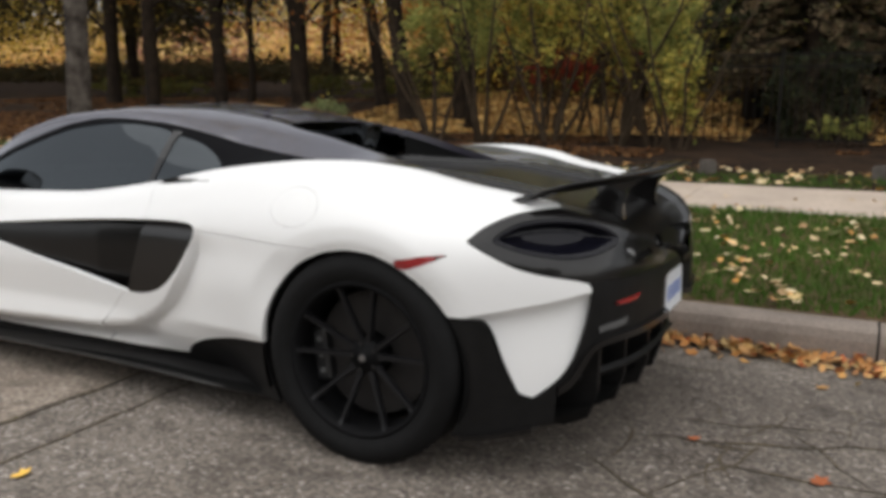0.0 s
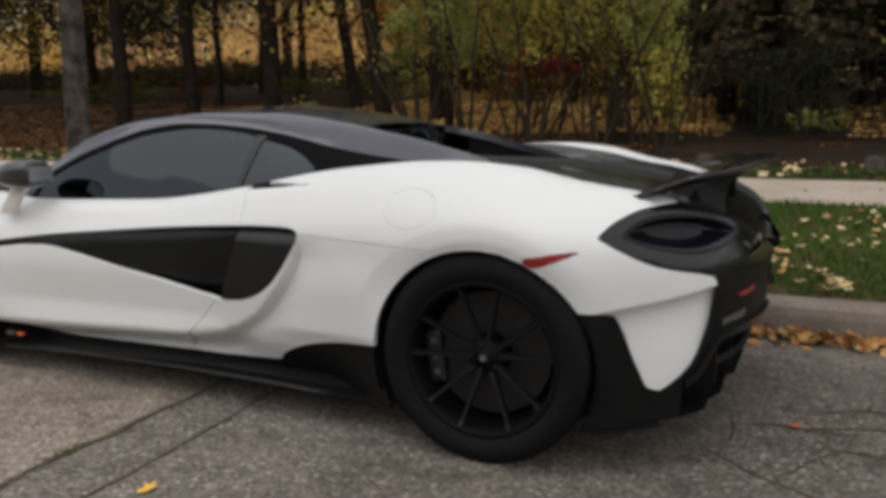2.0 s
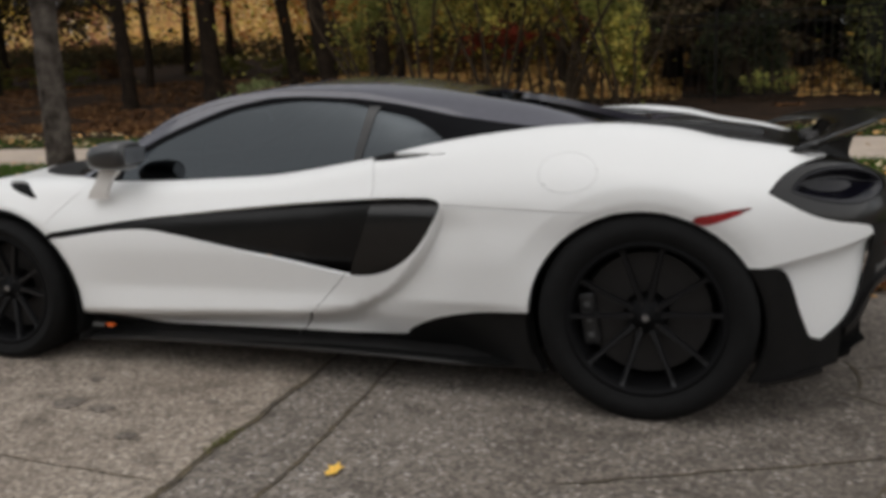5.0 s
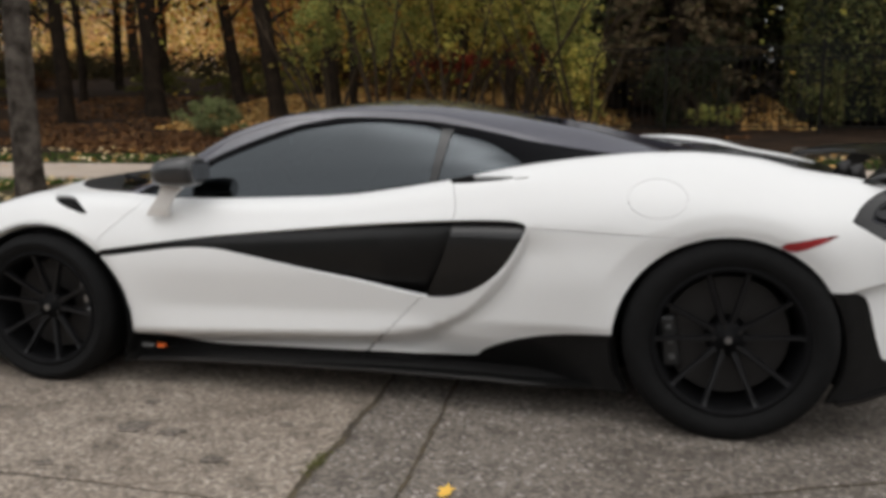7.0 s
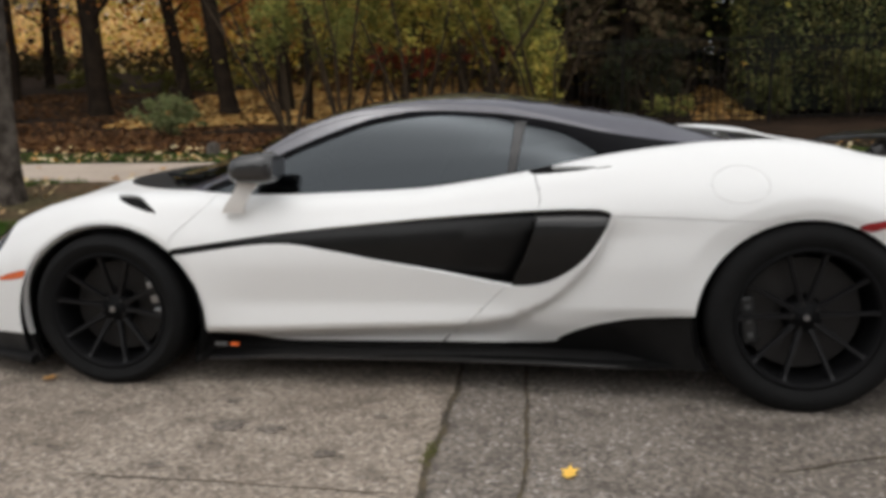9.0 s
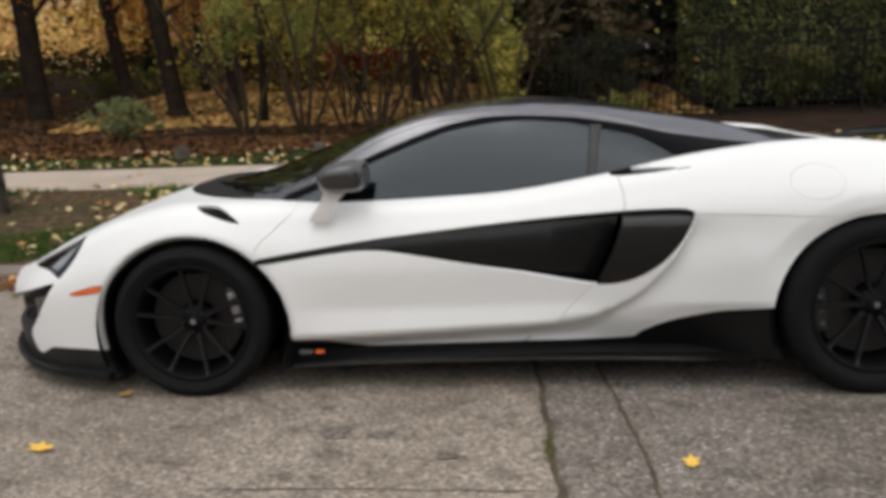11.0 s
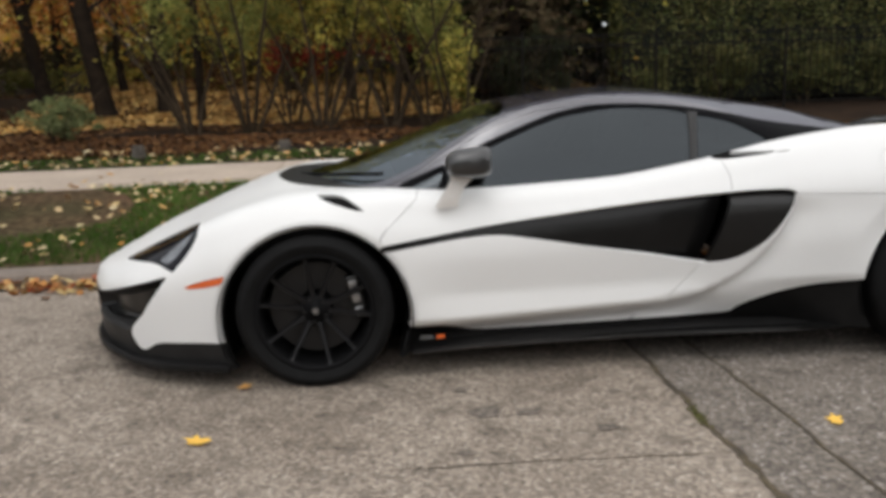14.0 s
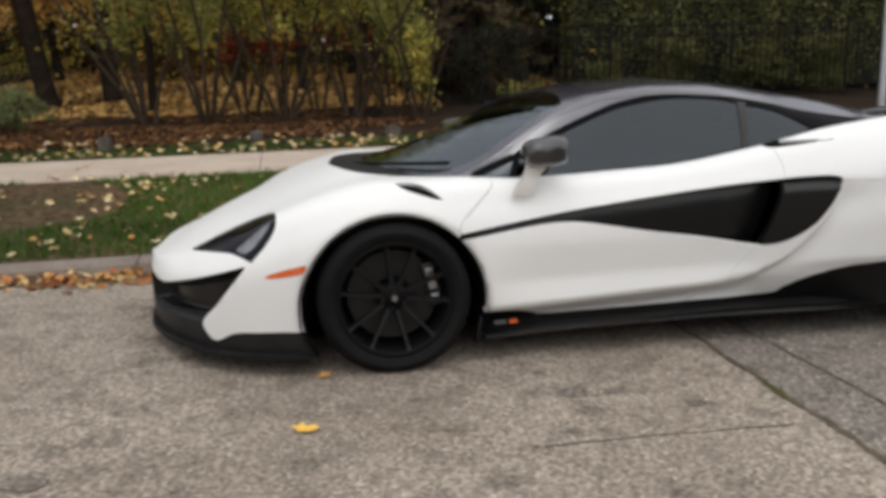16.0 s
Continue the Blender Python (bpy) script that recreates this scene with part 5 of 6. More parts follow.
def leaf_sheet(name, P, sizes, material, seed, tilt=0.35, simple=False):
    """Many leaves in one mesh: lobed flat ones, or plain pointed ones."""
    g = np.random.default_rng(seed)
    n = len(P)
    shape = np.array([(0, -0.5), (0.28, 0.0), (0, 0.5), (-0.28, 0.0)] if simple else LEAF_UV)
    k = len(shape)
    yaw = g.uniform(0, 2 * math.pi, n)
    if tilt >= 1:
        nv = g.normal(size=(n, 3))
        nv[:, 2] = np.abs(nv[:, 2]) * 0.8
    else:
        nv = np.stack([g.normal(0, tilt, n), g.normal(0, tilt, n), np.ones(n)], 1)
    nv /= np.linalg.norm(nv, axis=1, keepdims=True)
    ref = np.stack([np.cos(yaw), np.sin(yaw), 0.01 + 0 * yaw], 1)
    u = np.cross(nv, ref)
    u /= np.maximum(np.linalg.norm(u, axis=1, keepdims=True), 1e-6)
    v = np.cross(nv, u)
    bend = (shape[:, 0] ** 2 + shape[:, 1] ** 2) * 0.35
    V = P[:, None] + sizes[:, None, None] * (shape[None, :, 0, None] * u[:, None] + shape[None, :, 1, None] * v[:, None] + bend[None, :, None] * nv[:, None])
    idx = np.arange(n)[:, None] * k + np.arange(k)[None]
    me = bpy.data.meshes.new(name)
    me.from_pydata(V.reshape(-1, 3).tolist(), [], idx.tolist())
    me.materials.append(material)
    return new(name, me)


def on_land(x, y):
    return np.array([verge_z(a, b) if b < WALK_NEAR else (0.415 if b < WALK_FAR else bank_z(a, b)) for a, b in zip(x, y)])


g = np.random.default_rng(11)
# grass on the verge and on the strip behind the sidewalk
def grass(name, n, x0, x1, y0, y1, h, seed, label):
    g = np.random.default_rng(seed)
    x, y = g.uniform(x0, x1, n), g.uniform(y0, y1, n)
    thin = np.array([noise.noise((a * 0.5, b * 0.9, 9.0)) for a, b in zip(x, y)])
    bare = np.hypot((x + 5.25) / 1.05, (y - 2.65) / 0.72)
    keep = (bare + 0.35 * thin > 0.95) & (thin > -0.58)
    x, y = x[keep], y[keep]
    z = on_land(x, y) - 0.004
    n = len(x)
    yaw, lean = g.uniform(0, 6.28, n), g.normal(0, 0.022, (n, 2))
    hh = h * g.uniform(0.5, 1.25, n)
    w = 0.006
    V = np.zeros((n, 3, 3))
    V[:, 0] = np.stack([x - w * np.cos(yaw), y - w * np.sin(yaw), z], 1)
    V[:, 1] = np.stack([x + w * np.cos(yaw), y + w * np.sin(yaw), z], 1)
    V[:, 2] = np.stack([x + lean[:, 0], y + lean[:, 1], z + hh], 1)
    me = bpy.data.meshes.new(name)
    me.from_pydata(V.reshape(-1, 3).tolist(), [], np.arange(3 * n).reshape(-1, 3).tolist())
    me.materials.append(M_BLADE)
    return tagged(new(name, me), label, "grass", kind="stuff")


grass("grass", 90000, -13, 6, 1.29, 3.53, 0.055, 21, "short green lawn grass on the verge")
grass("grass", 13000, -16, 5, 5.32, 6.4, 0.05, 22, "thin grass strip behind the sidewalk")

# fallen leaves
x, y = g.uniform(-13, 6, 3400), 1.32 + 2.2 * g.uniform(0, 1, 3400) ** 0.9
keep = np.array([noise.noise((a * 1.3, b * 1.6, 6.0)) + 0.5 * noise.noise((a * 4.0, b * 4.0, 1.0)) for a, b in zip(x, y)]) > g.uniform(-0.35, 0.45, 3400)
x, y = x[keep], y[keep]
tagged(leaf_sheet("fallen_leaves", np.stack([x, y, on_land(x, y) + 0.035], 1), g.uniform(0.034, 0.084, len(x)), M_LITTER, 1), "pale yellow fallen leaves on the lawn", "leaves", kind="stuff")
n = 4200
x = g.uniform(-13, 6, n)
y = 1.10 - np.abs(g.normal(0, 0.08, n)) * (0.7 + 0.6 * np.sin(x * 2.1 + 1.0) ** 2)
tagged(leaf_sheet("gutter_leaves", np.stack([x, y, 0.002 - 0.015 * np.clip(x, -5, 2.5) + 0.05 * np.clip((y - 0.98) / 0.12, 0, 1) * g.uniform(0, 1, n)], 1), g.uniform(0.035, 0.08, n), M_GUTTER, 2, 0.5), "orange and brown leaves heaped along the gutter", "leaves", kind="stuff")
n = 160
x, y = g.uniform(-12, 6, n), g.uniform(3.6, 5.2, n)
y = np.where(g.uniform(0, 1, n) < 0.6, 3.58 + 0.12 * g.uniform(0, 1, n), y)
tagged(leaf_sheet("sidewalk_leaves", np.stack([x, y, 0.0 * x + 0.41 + 0.02 * (y - 3.55)], 1), g.uniform(0.05, 0.09, n), M_LITTER, 3, 0.2), "few yellow leaves on the sidewalk", "leaves", kind="stuff")
n = 1150
x, y = g.uniform(-17, 6, n), 5.32 + 1.6 * g.uniform(0, 1, n) ** 1.2
tagged(leaf_sheet("strip_leaves", np.stack([x, y, on_land(x, y) + 0.03], 1), g.uniform(0.05, 0.11, n), M_LITTER, 4), "yellow leaves along the back of the sidewalk", "leaves", kind="stuff")
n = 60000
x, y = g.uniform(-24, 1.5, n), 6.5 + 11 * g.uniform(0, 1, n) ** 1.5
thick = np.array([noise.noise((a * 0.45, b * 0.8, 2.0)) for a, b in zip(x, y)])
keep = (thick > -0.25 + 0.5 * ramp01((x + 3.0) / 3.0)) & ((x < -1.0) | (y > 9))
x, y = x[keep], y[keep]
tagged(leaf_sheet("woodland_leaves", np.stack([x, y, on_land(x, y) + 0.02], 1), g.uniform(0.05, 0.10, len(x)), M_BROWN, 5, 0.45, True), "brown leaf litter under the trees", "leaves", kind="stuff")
n = 26000
x, y = g.uniform(-9, 7, n), 10.6 + 11 * g.uniform(0, 1, n) ** 1.1
open_ground = (x < -0.25) | ((x > 1.5) & (x < 2.7))
x, y = x[open_ground], y[open_ground]
tagged(leaf_sheet("woodland_leaves", np.stack([x, y, on_land(x, y) + 0.035], 1), g.uniform(0.08, 0.14, len(x)), M_GOLD, 6, 0.45, True), "golden leaf litter beyond the fence and shrubs", "leaves", kind="stuff")

tagged(leaf_sheet("seam_moss", MOSS_AT, np.random.default_rng(78).uniform(0.008, 0.018, len(MOSS_AT)), M_MOSS, 79, 0.6, True), "dull green moss growing in the road seam", "moss", kind="stuff")
# single leaves on the asphalt
for k, (x, y, s, m) in enumerate(((-0.864, -1.538, 0.075, M_SINGLE), (-3.057, -1.405, 0.10, M_SINGLE), (-2.968, -0.895, 0.085, M_LITTER), (1.382, -0.339, 0.08, M_GUTTER), (0.957, -0.18, 0.055, M_GUTTER), (1.348, 0.674, 0.06, M_LITTER), (1.0, 0.90, 0.06, M_LITTER), (1.421, 0.90, 0.06, M_LITTER))):
    lf = leaf_sheet("fallen_leaf", np.zeros((1, 3)), np.array([s]), m, 40 + k, 0.12)
    lf.matrix_basis = pose(x, y, road_z(x) + 0.007)
    tagged(lf, "single yellow maple leaf lying on the asphalt" if m is not M_GUTTER else "single orange leaf lying on the asphalt", "leaf", "leaves on the road")

# block-like edging stones beside the planting bed
for k, x in enumerate((-5.15, -3.4, -1.72, -0.08, 1.62)):
    bm = bmesh.new()
    bmesh.ops.create_cube(bm, size=1)
    bmesh.ops.bevel(bm, geom=bm.edges[:], offset=0.12, segments=2, affect="EDGES")
    for v in bm.verts:
        v.co += Vector((noise.noise(v.co * 2 + Vector((k, 0, 0))), noise.noise(v.co * 2 + Vector((0, k, 0))), 0)) * 0.1
    bm.transform(pose(x, 6.35, float(land_z(6.35)) + 0.06, 0, 0, 13 * k) @ Matrix.Diagonal((0.15, 0.14, 0.17, 1)))
    tagged(part("edging_stone", bm, M_STONE), "small grey stone block beside the planting bed", "stone", "edging stones")

# sign pole
V, F = lathe([(0.030, 0.0), (0.030, 3.4), (0.0, 3.4)], 16)
pole = mesh_ob("sign_pole", V, F, M_POLE, smooth=True)
pole.matrix_basis = pose(1.81, 2.1, 0.2) @ Matrix.Rotation(radians(90), 4, "X")
tagged(pole, "grey galvanised steel pole standing in the verge", "pole")


# ---- trees ----
def tube(bm, pts, radii, seg=9, seed=0.0):
    """A rough round limb through points."""
    rings = []
    for i, p in enumerate(pts):
        d = (pts[min(i + 1, len(pts) - 1)] - pts[max(i - 1, 0)]).normalized()
        u = d.orthogonal().normalized()
        w = d.cross(u)
        ring = []
        for k in range(seg):
            t = 2 * math.pi * k / seg
            r = radii[i] * (1 + 0.13 * noise.noise((math.cos(t) * 1.5 + seed, math.sin(t) * 1.5, p.z * 1.7)))
            ring.append(bm.verts.new(p + u * (r * math.cos(t)) + w * (r * math.sin(t))))
        rings.append(ring)
    for a, b in zip(rings, rings[1:]):
        for k in range(seg):
            bm.faces.new((a[k], a[(k + 1) % seg], b[(k + 1) % seg], b[k]))
    bm.faces.new(rings[-1])


def clumps(center, radii, n, seed, k=26, spread=0.30, shell=0.45):
    """Leaf places in uneven clumps inside an ellipsoid."""
    g = np.random.default_rng(seed)
    d = g.normal(size=(k, 3))
    d /= np.linalg.norm(d, axis=1, keepdims=True)
    c = d * (shell + (1 - shell) * g.uniform(0, 1, (k, 1)))
    pick = g.integers(0, k, n)
    p = c[pick] + g.normal(0, spread, (n, 3)) * g.uniform(0.4, 1.2, (k, 1))[pick]
    return np.array(center) + p * np.array(radii)


TREE_COUNT = [0]


def tree(x, y, r, h, crown, label, leaf_n=1400, leaf=0.16, crown_z=(4.2, 8.5), crown_r=2.4, bark=None, lean=(0, 0), limbs=5, first=2.6):
    TREE_COUNT[0] += 1
    s = TREE_COUNT[0]
    q = random.Random(s)
    z0 = float(land_z(max(y, 1.3))) - 0.08
    base = tagged(new("tree"), label, "tree", "trees along the road")
    base.matrix_basis = pose(x, y, z0)
    bm = bmesh.new()
    zs = [0, 0.12, 0.4, 1.0, 1.8, 2.6, 3.6, 4.8, 6.0, h]
    pts = [Vector((lean[0] * z + 0.06 * noise.noise((s, z * 0.6, 0)), lean[1] * z + 0.06 * noise.noise((0, z * 0.6, s)), z)) for z in zs]
    tube(bm, pts, [r * f for f in (1.55, 1.25, 1.08, 1.0, 0.97, 0.92, 0.8, 0.62, 0.45, 0.12)], 12, s * 3.1)
    part("trunk", bm, bark or M_BARKD, base, smooth=True)
    for k in range(limbs):
        bm = bmesh.new()
        t = first + (h - first - 1.5) * k / max(1, limbs)
        a = q.uniform(0, 6.28)
        st = Vector((lean[0] * t, lean[1] * t, t))
        d = Vector((math.cos(a), math.sin(a), q.uniform(0.35, 0.9)))
        L = q.uniform(1.2, 2.3)
        tube(bm, [st, st + d * L * 0.35 + Vector((0, 0, 0.05)), st + d * L * 0.7, st + d * L], [r * 0.34, r * 0.24, r * 0.15, r * 0.04], 7, s + k)
        part("limb", bm, bark or M_BARKD, base, smooth=True)
    if leaf_n:
        mid = (crown_z[0] + crown_z[1]) / 2
        P = clumps((lean[0] * mid, lean[1] * mid, mid), (crown_r, crown_r, (crown_z[1] - crown_z[0]) / 2 * 1.1), leaf_n, s + 100, k=24, spread=0.19)
        c = leaf_sheet("crown", P, np.random.default_rng(s).uniform(0.6, 1.3, leaf_n) * leaf, crown, s + 200, 1.0, True)
        c.parent = base
    return base


def thicket(name, x, y, z, radii, n, leaf, material, label, seed, stems=0, category="shrub", stem_r=0.022, height=2.6, group=""):
    """A bush: leaning stems from one root and a ragged cloud of leaves."""
    z0 = float(land_z(y))
    base = tagged(new(name), label, category, group)
    base.matrix_basis = pose(x, y, z0)
    q = random.Random(seed)
    for k in range(stems):
        a = q.uniform(0, 6.28)
        lean = q.uniform(0.15, 0.60)
        bm = bmesh.new()
        top = height * q.uniform(0.75, 1.15)
        p = [Vector((0.10 * math.cos(a), 0.10 * math.sin(a), -0.05))]
        for t in (0.2, 0.45, 0.7, 1.0):
            p.append(Vector((math.cos(a) * (0.10 + lean * top * t**1.1) + q.uniform(-0.05, 0.05), math.sin(a) * (0.10 + lean * top * t**1.1) + q.uniform(-0.09, 0.09), top * t)))
        tube(bm, p, [stem_r * f for f in (1.5, 1.25, 1.0, 0.75, 0.3)], 6, seed + k)
        part("stem", bm, M_STEM, base, smooth=True)
        for j in range(3):
            b = p[2 + j % 3]
            d = Vector((math.cos(a + q.uniform(-1.4, 1.4)), math.sin(a + q.uniform(-1.4, 1.4)), q.uniform(0.5, 1.2)))
            bm = bmesh.new()
            tube(bm, [b, b + d * 0.3, b + d * 0.7 * q.uniform(0.6, 1.2)], [stem_r * 0.5, stem_r * 0.35, stem_r * 0.1], 5, k)
            part("twig", bm, M_STEM, base)
    P = clumps((0, 0, z), radii, n, seed + 1, k=34, spread=0.13, shell=0.25)
    P[:, 2] = np.abs(P[:, 2] - 0.02) + 0.02
    c = leaf_sheet("foliage", P, np.random.default_rng(seed).uniform(0.6, 1.3, n) * leaf, material, seed + 2, 1.0, True)
    c.parent = base
    return base


# the street tree in the verge and the wood behind the sidewalk
tree(-5.54, 2.74, 0.116, 7.5, M_YELLOW, "grey-barked street tree standing in the grass verge", 2600, 0.09, (4.4, 7.6), 1.9, M_BARK, (0.0, 0.01), 5, 3.2)
for k, (x, y, r, lean, mtl) in enumerate((
        (-10.2, 12.85, 0.215, -0.04, M_CANOPY), (-9.0, 14.5, 0.15, -0.15, M_CANOPY), (-7.25, 12.6, 0.175, -0.14, M_CANOPY), (-11.66, 11.8, 0.15, -0.02, M_CANOPY), (-5.3, 11.36, 0.075, 0.02, M_OLIVE),
        (-12.5, 10.55, 0.15, 0.0, M_CANOPY), (-6.25, 13.1, 0.15, -0.03, M_OLIVE), (-16.6, 21.5, 0.13, 0.02, M_YELLOW), (-14.6, 21.0, 0.12, 0.0, M_CANOPY), (-13.9, 15.6, 0.10, 0.03, M_CANOPY),
        (-18.5, 15.0, 0.2, 0.0, M_RUST), (-22.2, 31.5, 0.25, 0.0, M_YELLOW), (-23.0, 20.0, 0.22, 0.0, M_YELLOW), (-10.4, 19.5, 0.13, 0.04, M_RUST), (-8.2, 17.5, 0.10, -0.05, M_RUST),
        (-4.0, 15.5, 0.12, 0.03, M_YGREEN), (-2.6, 13.6, 0.10, -0.03, M_OLIVE), (-28.0, 22.0, 0.25, 0.0, M_RUST), (-1.2, 17.0, 0.2, 0.0, M_CANOPY), (2.5, 16.5, 0.22, 0.0, M_CANOPY), (6.0, 15.5, 0.22, 0.0, M_CANOPY), (9.0, 14.5, 0.22, 0.0, M_CANOPY))):
    q = random.Random(k)
    top, n = (6.3, 1500) if y < 14.8 else (8.6, 1900)
    tree(x, y, r, top + q.uniform(0.0, 0.6), mtl, "dark-trunked tree rising from the leaf-covered ground", n, 0.12, (2.75 + q.uniform(-0.2, 0.6), top), 2.0, None, (lean, q.uniform(-0.02, 0.02)), 5, 1.9)

# leggy yellow-green shrubs along the bed
for k, (x, y, rx, hz, n) in enumerate(((-5.1, 9.6, 0.75, 2.0, 2300), (-4.2, 9.6, 0.7, 2.0, 2600), (-3.6, 10.3, 0.7, 2.1, 2300), (-3.03, 9.6, 0.75, 2.1, 3600), (-2.45, 10.4, 0.75, 2.2, 3000), (-1.95, 9.5, 0.7, 2.0, 3900), (-1.33, 9.4, 0.62, 1.6, 3800), (-0.95, 9.0, 0.42, 1.0, 1700))):
    low = k in (6, 7)
    thicket("shrub", x, y, hz + 0.05, (rx, 0.6, 0.85 if low else 1.0), n, 0.076, (M_YGREEN, M_OLIVE)[k in (0, 1, 2, 4, 6)], ("leggy shrub with thin stems and yellow-green leaves", "leggy shrub with thin stems and olive-green leaves")[k in (0, 1, 2, 4, 6)], 300 + k, (6, 5, 4, 5, 4, 6, 5, 4)[k], "shrub", 0.027 if k in (0, 1, 3, 5) else 0.018, 2.5, "shrubs in the bed")
for k, (x, y, z) in enumerate(((-1.85, 11.0, 1.30), (-3.2, 11.3, 1.10), (-3.75, 11.4, 1.15))):
    thicket("red_shrub", x, y, z, (0.55, 0.4, 0.33), 900, 0.075, M_REDLEAF, "dull red autumn shrub behind the other bushes", 340 + k, 4, "shrub", 0.018, 1.4, "red shrubs")
thicket("low_shrub", -6.88, 8.85, 0.36, (0.62, 0.45, 0.32), 2600, 0.06, M_SHRUB, "low grey-green shrub in the leaf-covered bed", 360, 5, "shrub", 0.012, 0.6)
for k in range(12):
    q = random.Random(700 + k)
    x, y = q.uniform(-22, -1), q.uniform(16.5, 22)
    thicket("undergrowth", x, y, 0.35, (1.3, 0.9, 0.42), 1300, 0.09, q.choice((M_CANOPY, M_CANOPY, M_BROWN, M_YGREEN)), "dark tangled undergrowth between the trees", 720 + k, 3, "undergrowth", 0.015, 1.2, "undergrowth")


def spruce(x, y, h, r, seed, needles=None):
    """A dark spruce: drooping boughs in tiers, needles in many small tufts."""
    g = np.random.default_rng(seed)
    z0 = float(land_z(y)) - 0.05
    base = tagged(new("spruce"), "dark spruce with drooping boughs and bare inner twigs", "tree", "spruces")
    base.matrix_basis = pose(x, y, z0)
    bm = bmesh.new()
    tube(bm, [Vector((0, 0, z)) for z in (0, 0.5, 1.5, 3, 5, h)], [0.22, 0.19, 0.17, 0.13, 0.08, 0.02], 10, seed)
    part("trunk", bm, M_BARKD, base, smooth=True)
    P = []
    bm = bmesh.new()
    for z in np.arange(1.05, h - 0.3, 0.27):
        reach = r * (1 - z / h) ** 0.75
        for a in g.uniform(0, 6.28, 10):
            L = reach * g.uniform(0.75, 1.1)
            st = Vector((0, 0, z))
            d = Vector((math.cos(a), math.sin(a), 0))
            pts = [st, st + d * L * 0.4 + Vector((0, 0, -0.02)), st + d * L * 0.75 + Vector((0, 0, -0.14)), st + d * L + Vector((0, 0, -0.28))]
            tube(bm, pts, [0.028, 0.02, 0.012, 0.004], 4, seed)
            t = g.uniform(0.25, 1.05, 75)
            w = g.normal(0, 0.12, 75) * (1.2 - 0.5 * t)
            P.append(np.stack([d.x * L * t - d.y * w, d.y * L * t + d.x * w, z - 0.30 * t**2 - np.abs(g.normal(0, 0.09, 75))], 1))
    part("branch_frame", bm, M_BARKD, base)
    P = np.concatenate(P)
    c = leaf_sheet("needles", P, g.uniform(0.07, 0.15, len(P)), needles or M_NEEDLE, seed, 1.0, True)
    c.parent = base


spruce(0.55, 12.3, 6.2, 2.0, 81, M_NEEDLEB)
spruce(-0.45, 13.4, 6.4, 1.9, 82)
spruce(2.0, 14.6, 6.0, 2.2, 83)
spruce(5.2, 15.0, 6.3, 2.5, 84)
spruce(8.0, 14.4, 6.0, 2.5, 85)
spruce(10.6, 15.2, 6.2, 2.5, 86)

# clipped dark hedge
def hedge(x0, x1, y, depth, h, seed):
    g = np.random.default_rng(seed)
    z0 = float(land_z(y))
    base = tagged(new("hedge"), "tall dense dark green hedge with an uneven face", "hedge")
    base.matrix_basis = pose((x0 + x1) / 2, y, z0)
    # a near-black block fills the hedge in place of its inner shade
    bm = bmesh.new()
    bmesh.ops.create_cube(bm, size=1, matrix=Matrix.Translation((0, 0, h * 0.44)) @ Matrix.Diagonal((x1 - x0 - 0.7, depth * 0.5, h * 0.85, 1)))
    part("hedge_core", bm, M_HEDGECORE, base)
    n = 60000
    u = g.uniform(-0.5, 0.5, n) * (x1 - x0)
    t = g.uniform(0, 1, n)
    ang = math.pi * t
    bulge = 1 + 0.34 * np.array([noise.noise((a * 1.1, b * 3.0, seed)) for a, b in zip(u, t)]) + 0.20 * np.array([noise.noise((a * 3.5, b * 9.0, seed)) for a, b in zip(u, t)])
    end = np.clip((0.5 * (x1 - x0) - np.abs(u)) / 0.6, 0.05, 1) ** 0.5
    rr = g.uniform(0.82, 1.03, n) * bulge * end
    yy = -np.sign(np.cos(ang)) * np.abs(np.cos(ang)) ** 0.45 * depth / 2 * rr
    zz = np.abs(np.sin(ang)) ** 0.6 * h * (0.75 + 0.25 * rr)
    c = leaf_sheet("foliage", np.stack([u, yy, zz], 1), g.uniform(0.05, 0.10, n), M_HEDGE, seed, 1.0, True)
    c.parent = base


# shade inside the hedge, given as a near-black colour
M_HEDGECORE = mat("hedge_shade_fill", (0.008, 0.010, 0.006), 1.0, var=0.4, scale=6)
hedge(2.35, 10.5, 11.7, 2.0, 3.3, 91)

for k, (x, y, rx, hz, n) in enumerate(((0.35, 11.0, 0.5, 0.75, 3200), (1.05, 11.2, 0.5, 0.8, 3400), (2.9, 10.9, 0.35, 0.5, 1800), (4.2, 10.7, 0.8, 0.6, 3200), (5.8, 10.8, 0.9, 0.6, 3200), (7.4, 10.8, 0.9, 0.6, 3200))):
    thicket("evergreen_bush", x, y, hz, (rx, 0.4, hz), n, 0.07, M_NEEDLE if k < 2 else M_HEDGE, "low dark evergreen bush behind the iron fence", 380 + k, 3, "bush", 0.015, 1.0, "evergreen bushes")
for k, (x, y) in enumerate(((0.95, 10.35), (1.35, 10.45))):
    thicket("yellow_shrub", x, y, 0.26, (0.30, 0.2, 0.18), 300, 0.06, M_OLIVE, "low shrub with yellowing leaves behind the iron fence", 390 + k, 3, "shrub", 0.012, 0.6, "yellow shrubs")

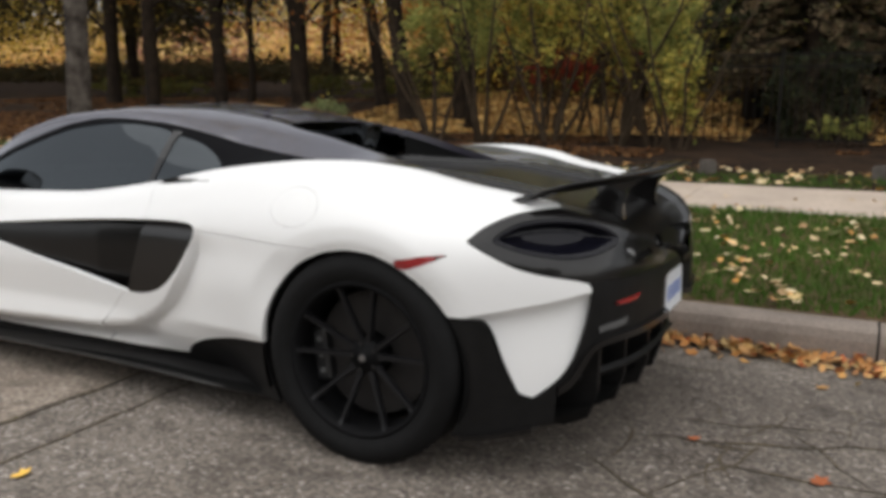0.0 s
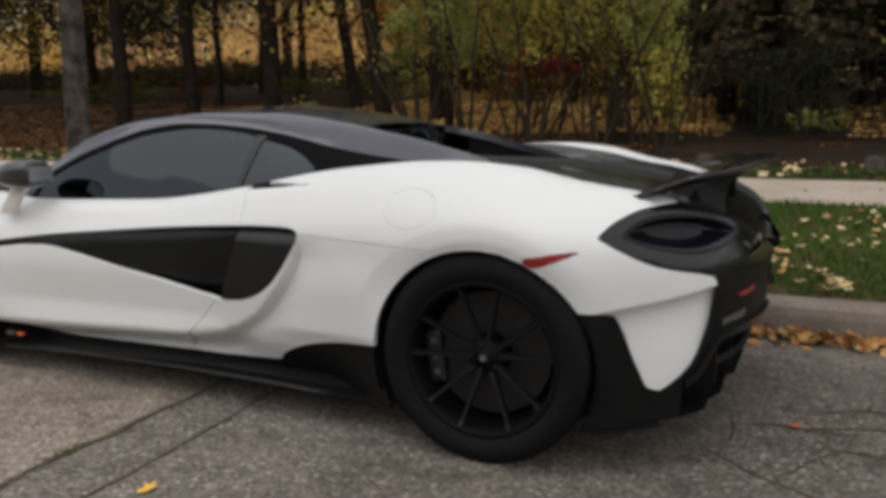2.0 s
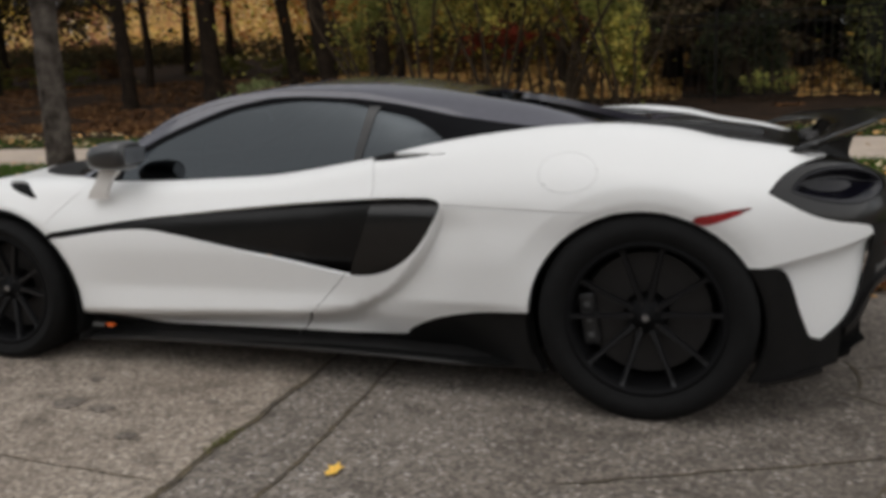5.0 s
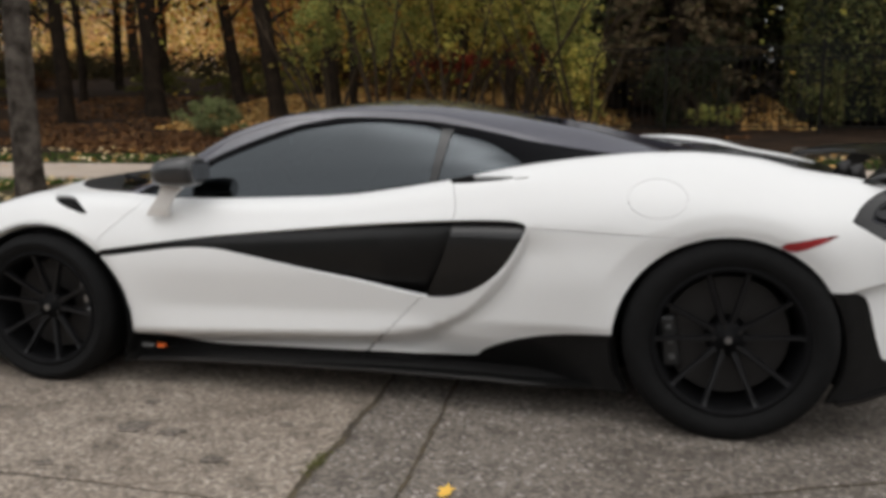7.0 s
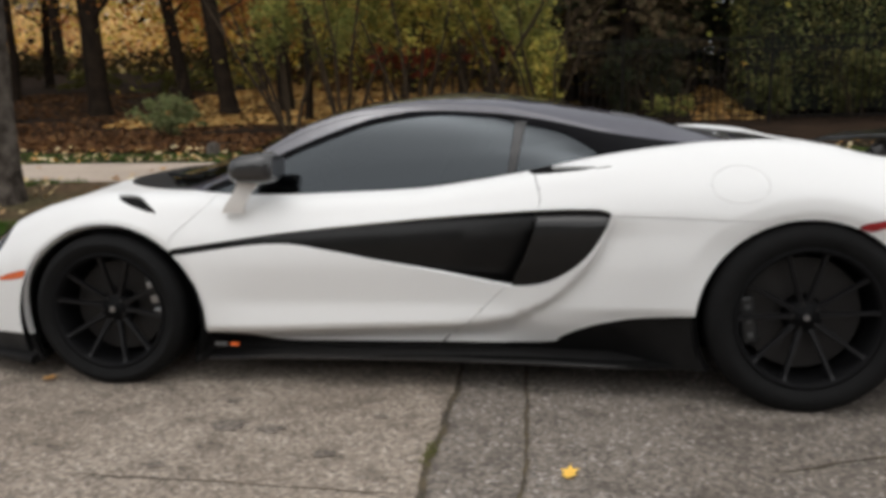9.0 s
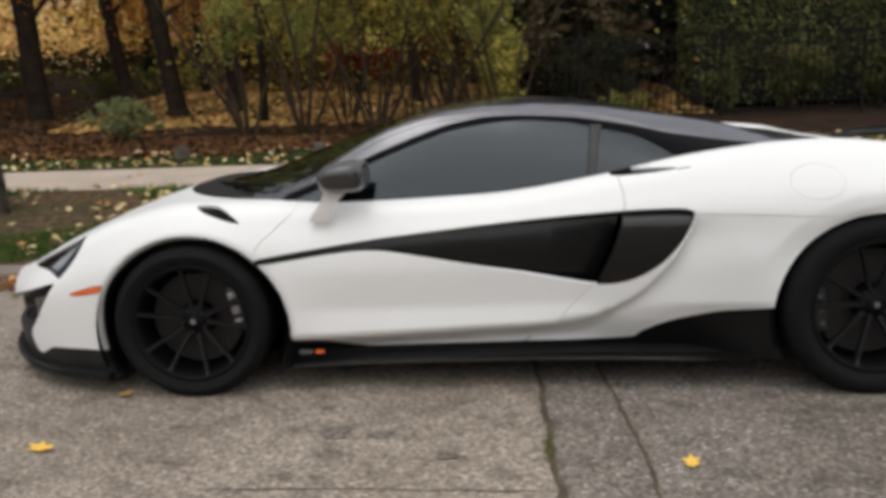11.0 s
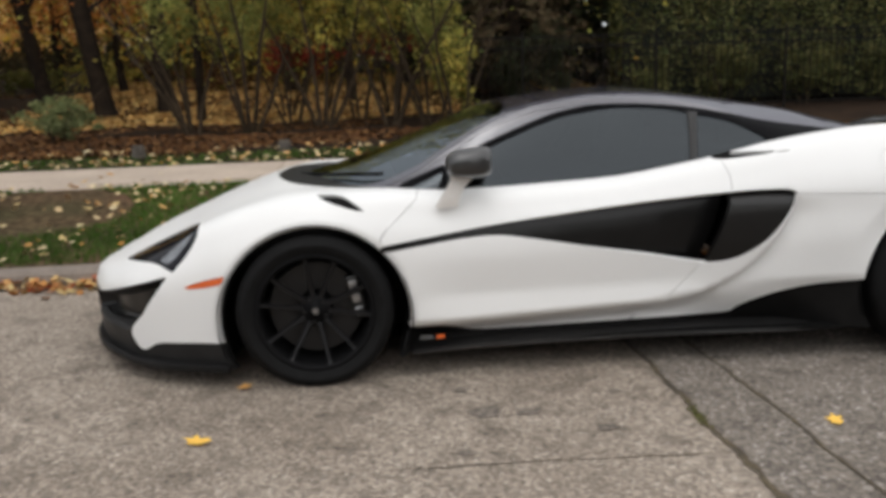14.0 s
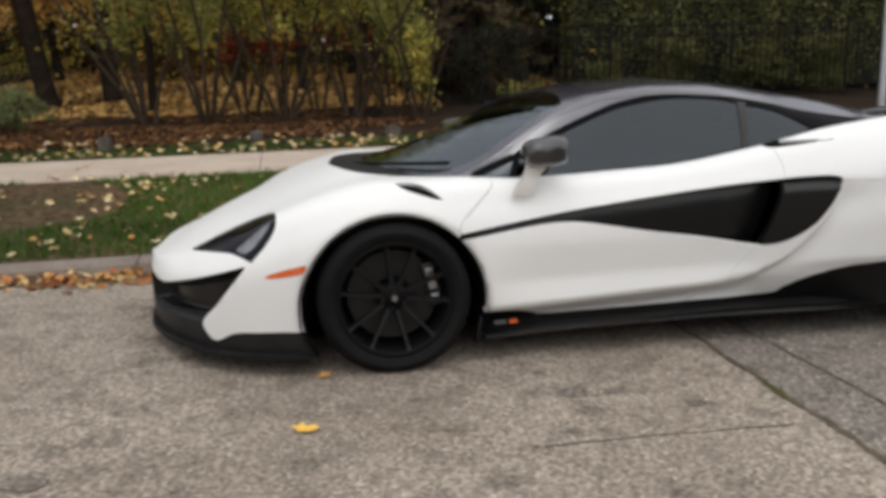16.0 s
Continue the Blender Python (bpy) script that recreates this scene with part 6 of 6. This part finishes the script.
# black iron fence in front of the spruces
fence = tagged(new("iron_fence"), "black iron railing fence with thin upright bars", "fence")
fy, fx0, fx1 = 10.0, -2.0, 9.0
fz = float(land_z(fy))
for z in (0.12, 1.16, 1.33):
    box_part("rail", pose((fx0 + fx1) / 2, fy, fz + z), (fx1 - fx0, 0.02, 0.024), M_IRON, fence)
x = fx0
k = 0
bm = bmesh.new()
bmesh.ops.create_cube(bm, size=1, matrix=Matrix.Translation((0, 0, 0.70)) @ Matrix.Diagonal((0.013, 0.013, 1.28, 1)))
bar_ob = part("bar", bm, M_IRON, fence)
bar_ob.matrix_basis = pose(fx0, fy, fz)
while x < fx1:
    x += 0.115
    k += 1
    if k % 20 == 0:
        box_part("post", pose(x, fy, fz + 0.72), (0.038, 0.038, 1.42), M_IRON, fence)
        continue
    b = bpy.data.objects.new("bar", bar_ob.data)
    scene.collection.objects.link(b)
    b.parent = fence
    b.matrix_basis = pose(x, fy, fz)

# a brick house far behind the trees
house = tagged(new("house"), "red brick house with pale windows far behind the trees", "house")
house.matrix_basis = pose(-42, 52, 1.0, 0, 0, 12)
bm = bmesh.new()
bmesh.ops.create_cube(bm, size=1, matrix=Matrix.Translation((0, 0, 3)) @ Matrix.Diagonal((18, 9, 6, 1)))
part("wall", bm, M_BRICK, house)
V = [(-9.5, -5, 6), (9.5, -5, 6), (9.5, 5, 6), (-9.5, 5, 6), (-7, 0, 9), (7, 0, 9)]
mesh_ob("roof", V, [(0, 1, 5, 4), (1, 2, 5), (2, 3, 4, 5), (3, 0, 4), (3, 2, 1, 0)], M_ROOF, house)
for zz in (1.6, 4.4):
    for xx in (-7, -4.2, -1.4, 1.4, 4.2, 7):
        w = box_part("window", pose(xx, -4.52, zz), (1.3, 0.12, 1.5), M_TRIM, house, "white framed window")
        box_part("pane", pose(xx, -4.59, zz), (1.1, 0.03, 1.3), M_LENS, w)

# distant woods, and an unseen row added on the near side of the street
def woods(x0, x1, y0, y1, n, leaf, material, seed, zmax, label, zmin=1.0, rise=1.5, wide=2.2):
    g = np.random.default_rng(seed)
    k = 60
    c = np.stack([g.uniform(x0, x1, k), g.uniform(y0, y1, k), g.uniform(zmin, zmax, k)], 1)
    pick = g.integers(0, k, n)
    P = c[pick] + g.normal(0, 1, (n, 3)) * np.array([wide, min(wide, 1.5), rise])
    P[:, 2] = np.maximum(P[:, 2], 0.6)
    tagged(leaf_sheet("far_woods", P, g.uniform(0.6, 1.3, n) * leaf, material, seed, 1.0, True), label, "woods", kind="stuff")


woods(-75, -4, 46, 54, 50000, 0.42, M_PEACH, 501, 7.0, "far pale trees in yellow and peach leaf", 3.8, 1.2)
# this hedge takes its darkness from the shade-dark leaf colour
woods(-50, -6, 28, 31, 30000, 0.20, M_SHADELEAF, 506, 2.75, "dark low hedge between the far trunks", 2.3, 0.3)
# two leaf layers added high up to keep skylight off the wood
woods(-45, -7, 13, 26, 17000, 0.34, M_SHADELEAF, 508, 7.2, "dark leaves added overhead to shade the wood", 4.9, 0.7)
woods(1, 22, 15, 19, 20000, 0.36, M_SHADELEAF, 512, 6.8, "unseen dark leaves added to shade the evergreens", 5.2, 0.8)
woods(-6.0, 0.0, 14, 18, 9000, 0.12, M_YGREEN, 513, 4.2, "yellow-green leaves of young trees behind the shrubs", 2.2, 0.6)
woods(-9.5, -7.2, 15, 17, 2200, 0.11, M_RUST, 516, 3.6, "rusty leaves of a young tree in the wood", 2.9, 0.35)
woods(-6.0, -2.5, 17, 20, 5000, 0.15, M_YELLOW, 515, 4.2, "bright yellow leaves of young trees behind the shrubs", 2.2, 0.7)
woods(-12, -8, 18.5, 21, 2600, 0.13, M_RUST, 509, 4.8, "rusty leaves of young trees in the wood", 3.2, 0.4, 0.6)
woods(-40, -21, 18, 22, 6000, 0.15, M_YELLOW, 510, 5.2, "yellow leaves of young trees in the wood", 3.6, 0.5, 0.8)
# leaf masses whose shade is in their colour
woods(-40, -15, 15, 20, 16000, 0.15, M_SHADELEAF, 502, 5.4, "leaves of young trees in the wood, coloured shade-dark", 3.4, 0.5, 0.75)
# backing added so that the gaps between the shrubs look dark
woods(-7.5, 2, 21, 24, 22000, 0.2, M_SHADELEAF, 517, 6.0, "shade-dark leaves added to back the gaps between the shrubs", 1.9, 0.8)
woods(1.5, 20, 15.5, 19, 42000, 0.24, M_NEEDLE, 507, 5.6, "dense dark evergreens behind the fence", 1.9, 1.2)
woods(-60, -10, 34, 40, 12000, 0.24, M_YELLOW, 511, 9.5, "tall far trees in yellow leaf", 5.5, 1.0, 1.2)
woods(-18, 35, 26, 40, 22000, 0.30, M_CANOPY, 503, 9, "far dark green trees", 3.2)
woods(-75, -8, 58, 72, 4500, 0.6, M_YGREEN, 504, 14, "far yellow-green trees", 4.5)
# added out of view: cuts low skylight and darkens the car's reflections
woods(-48, 44, -36, -29, 16000, 0.9, M_CANOPY, 505, 7.0, "unseen trees added across the street to block low light")
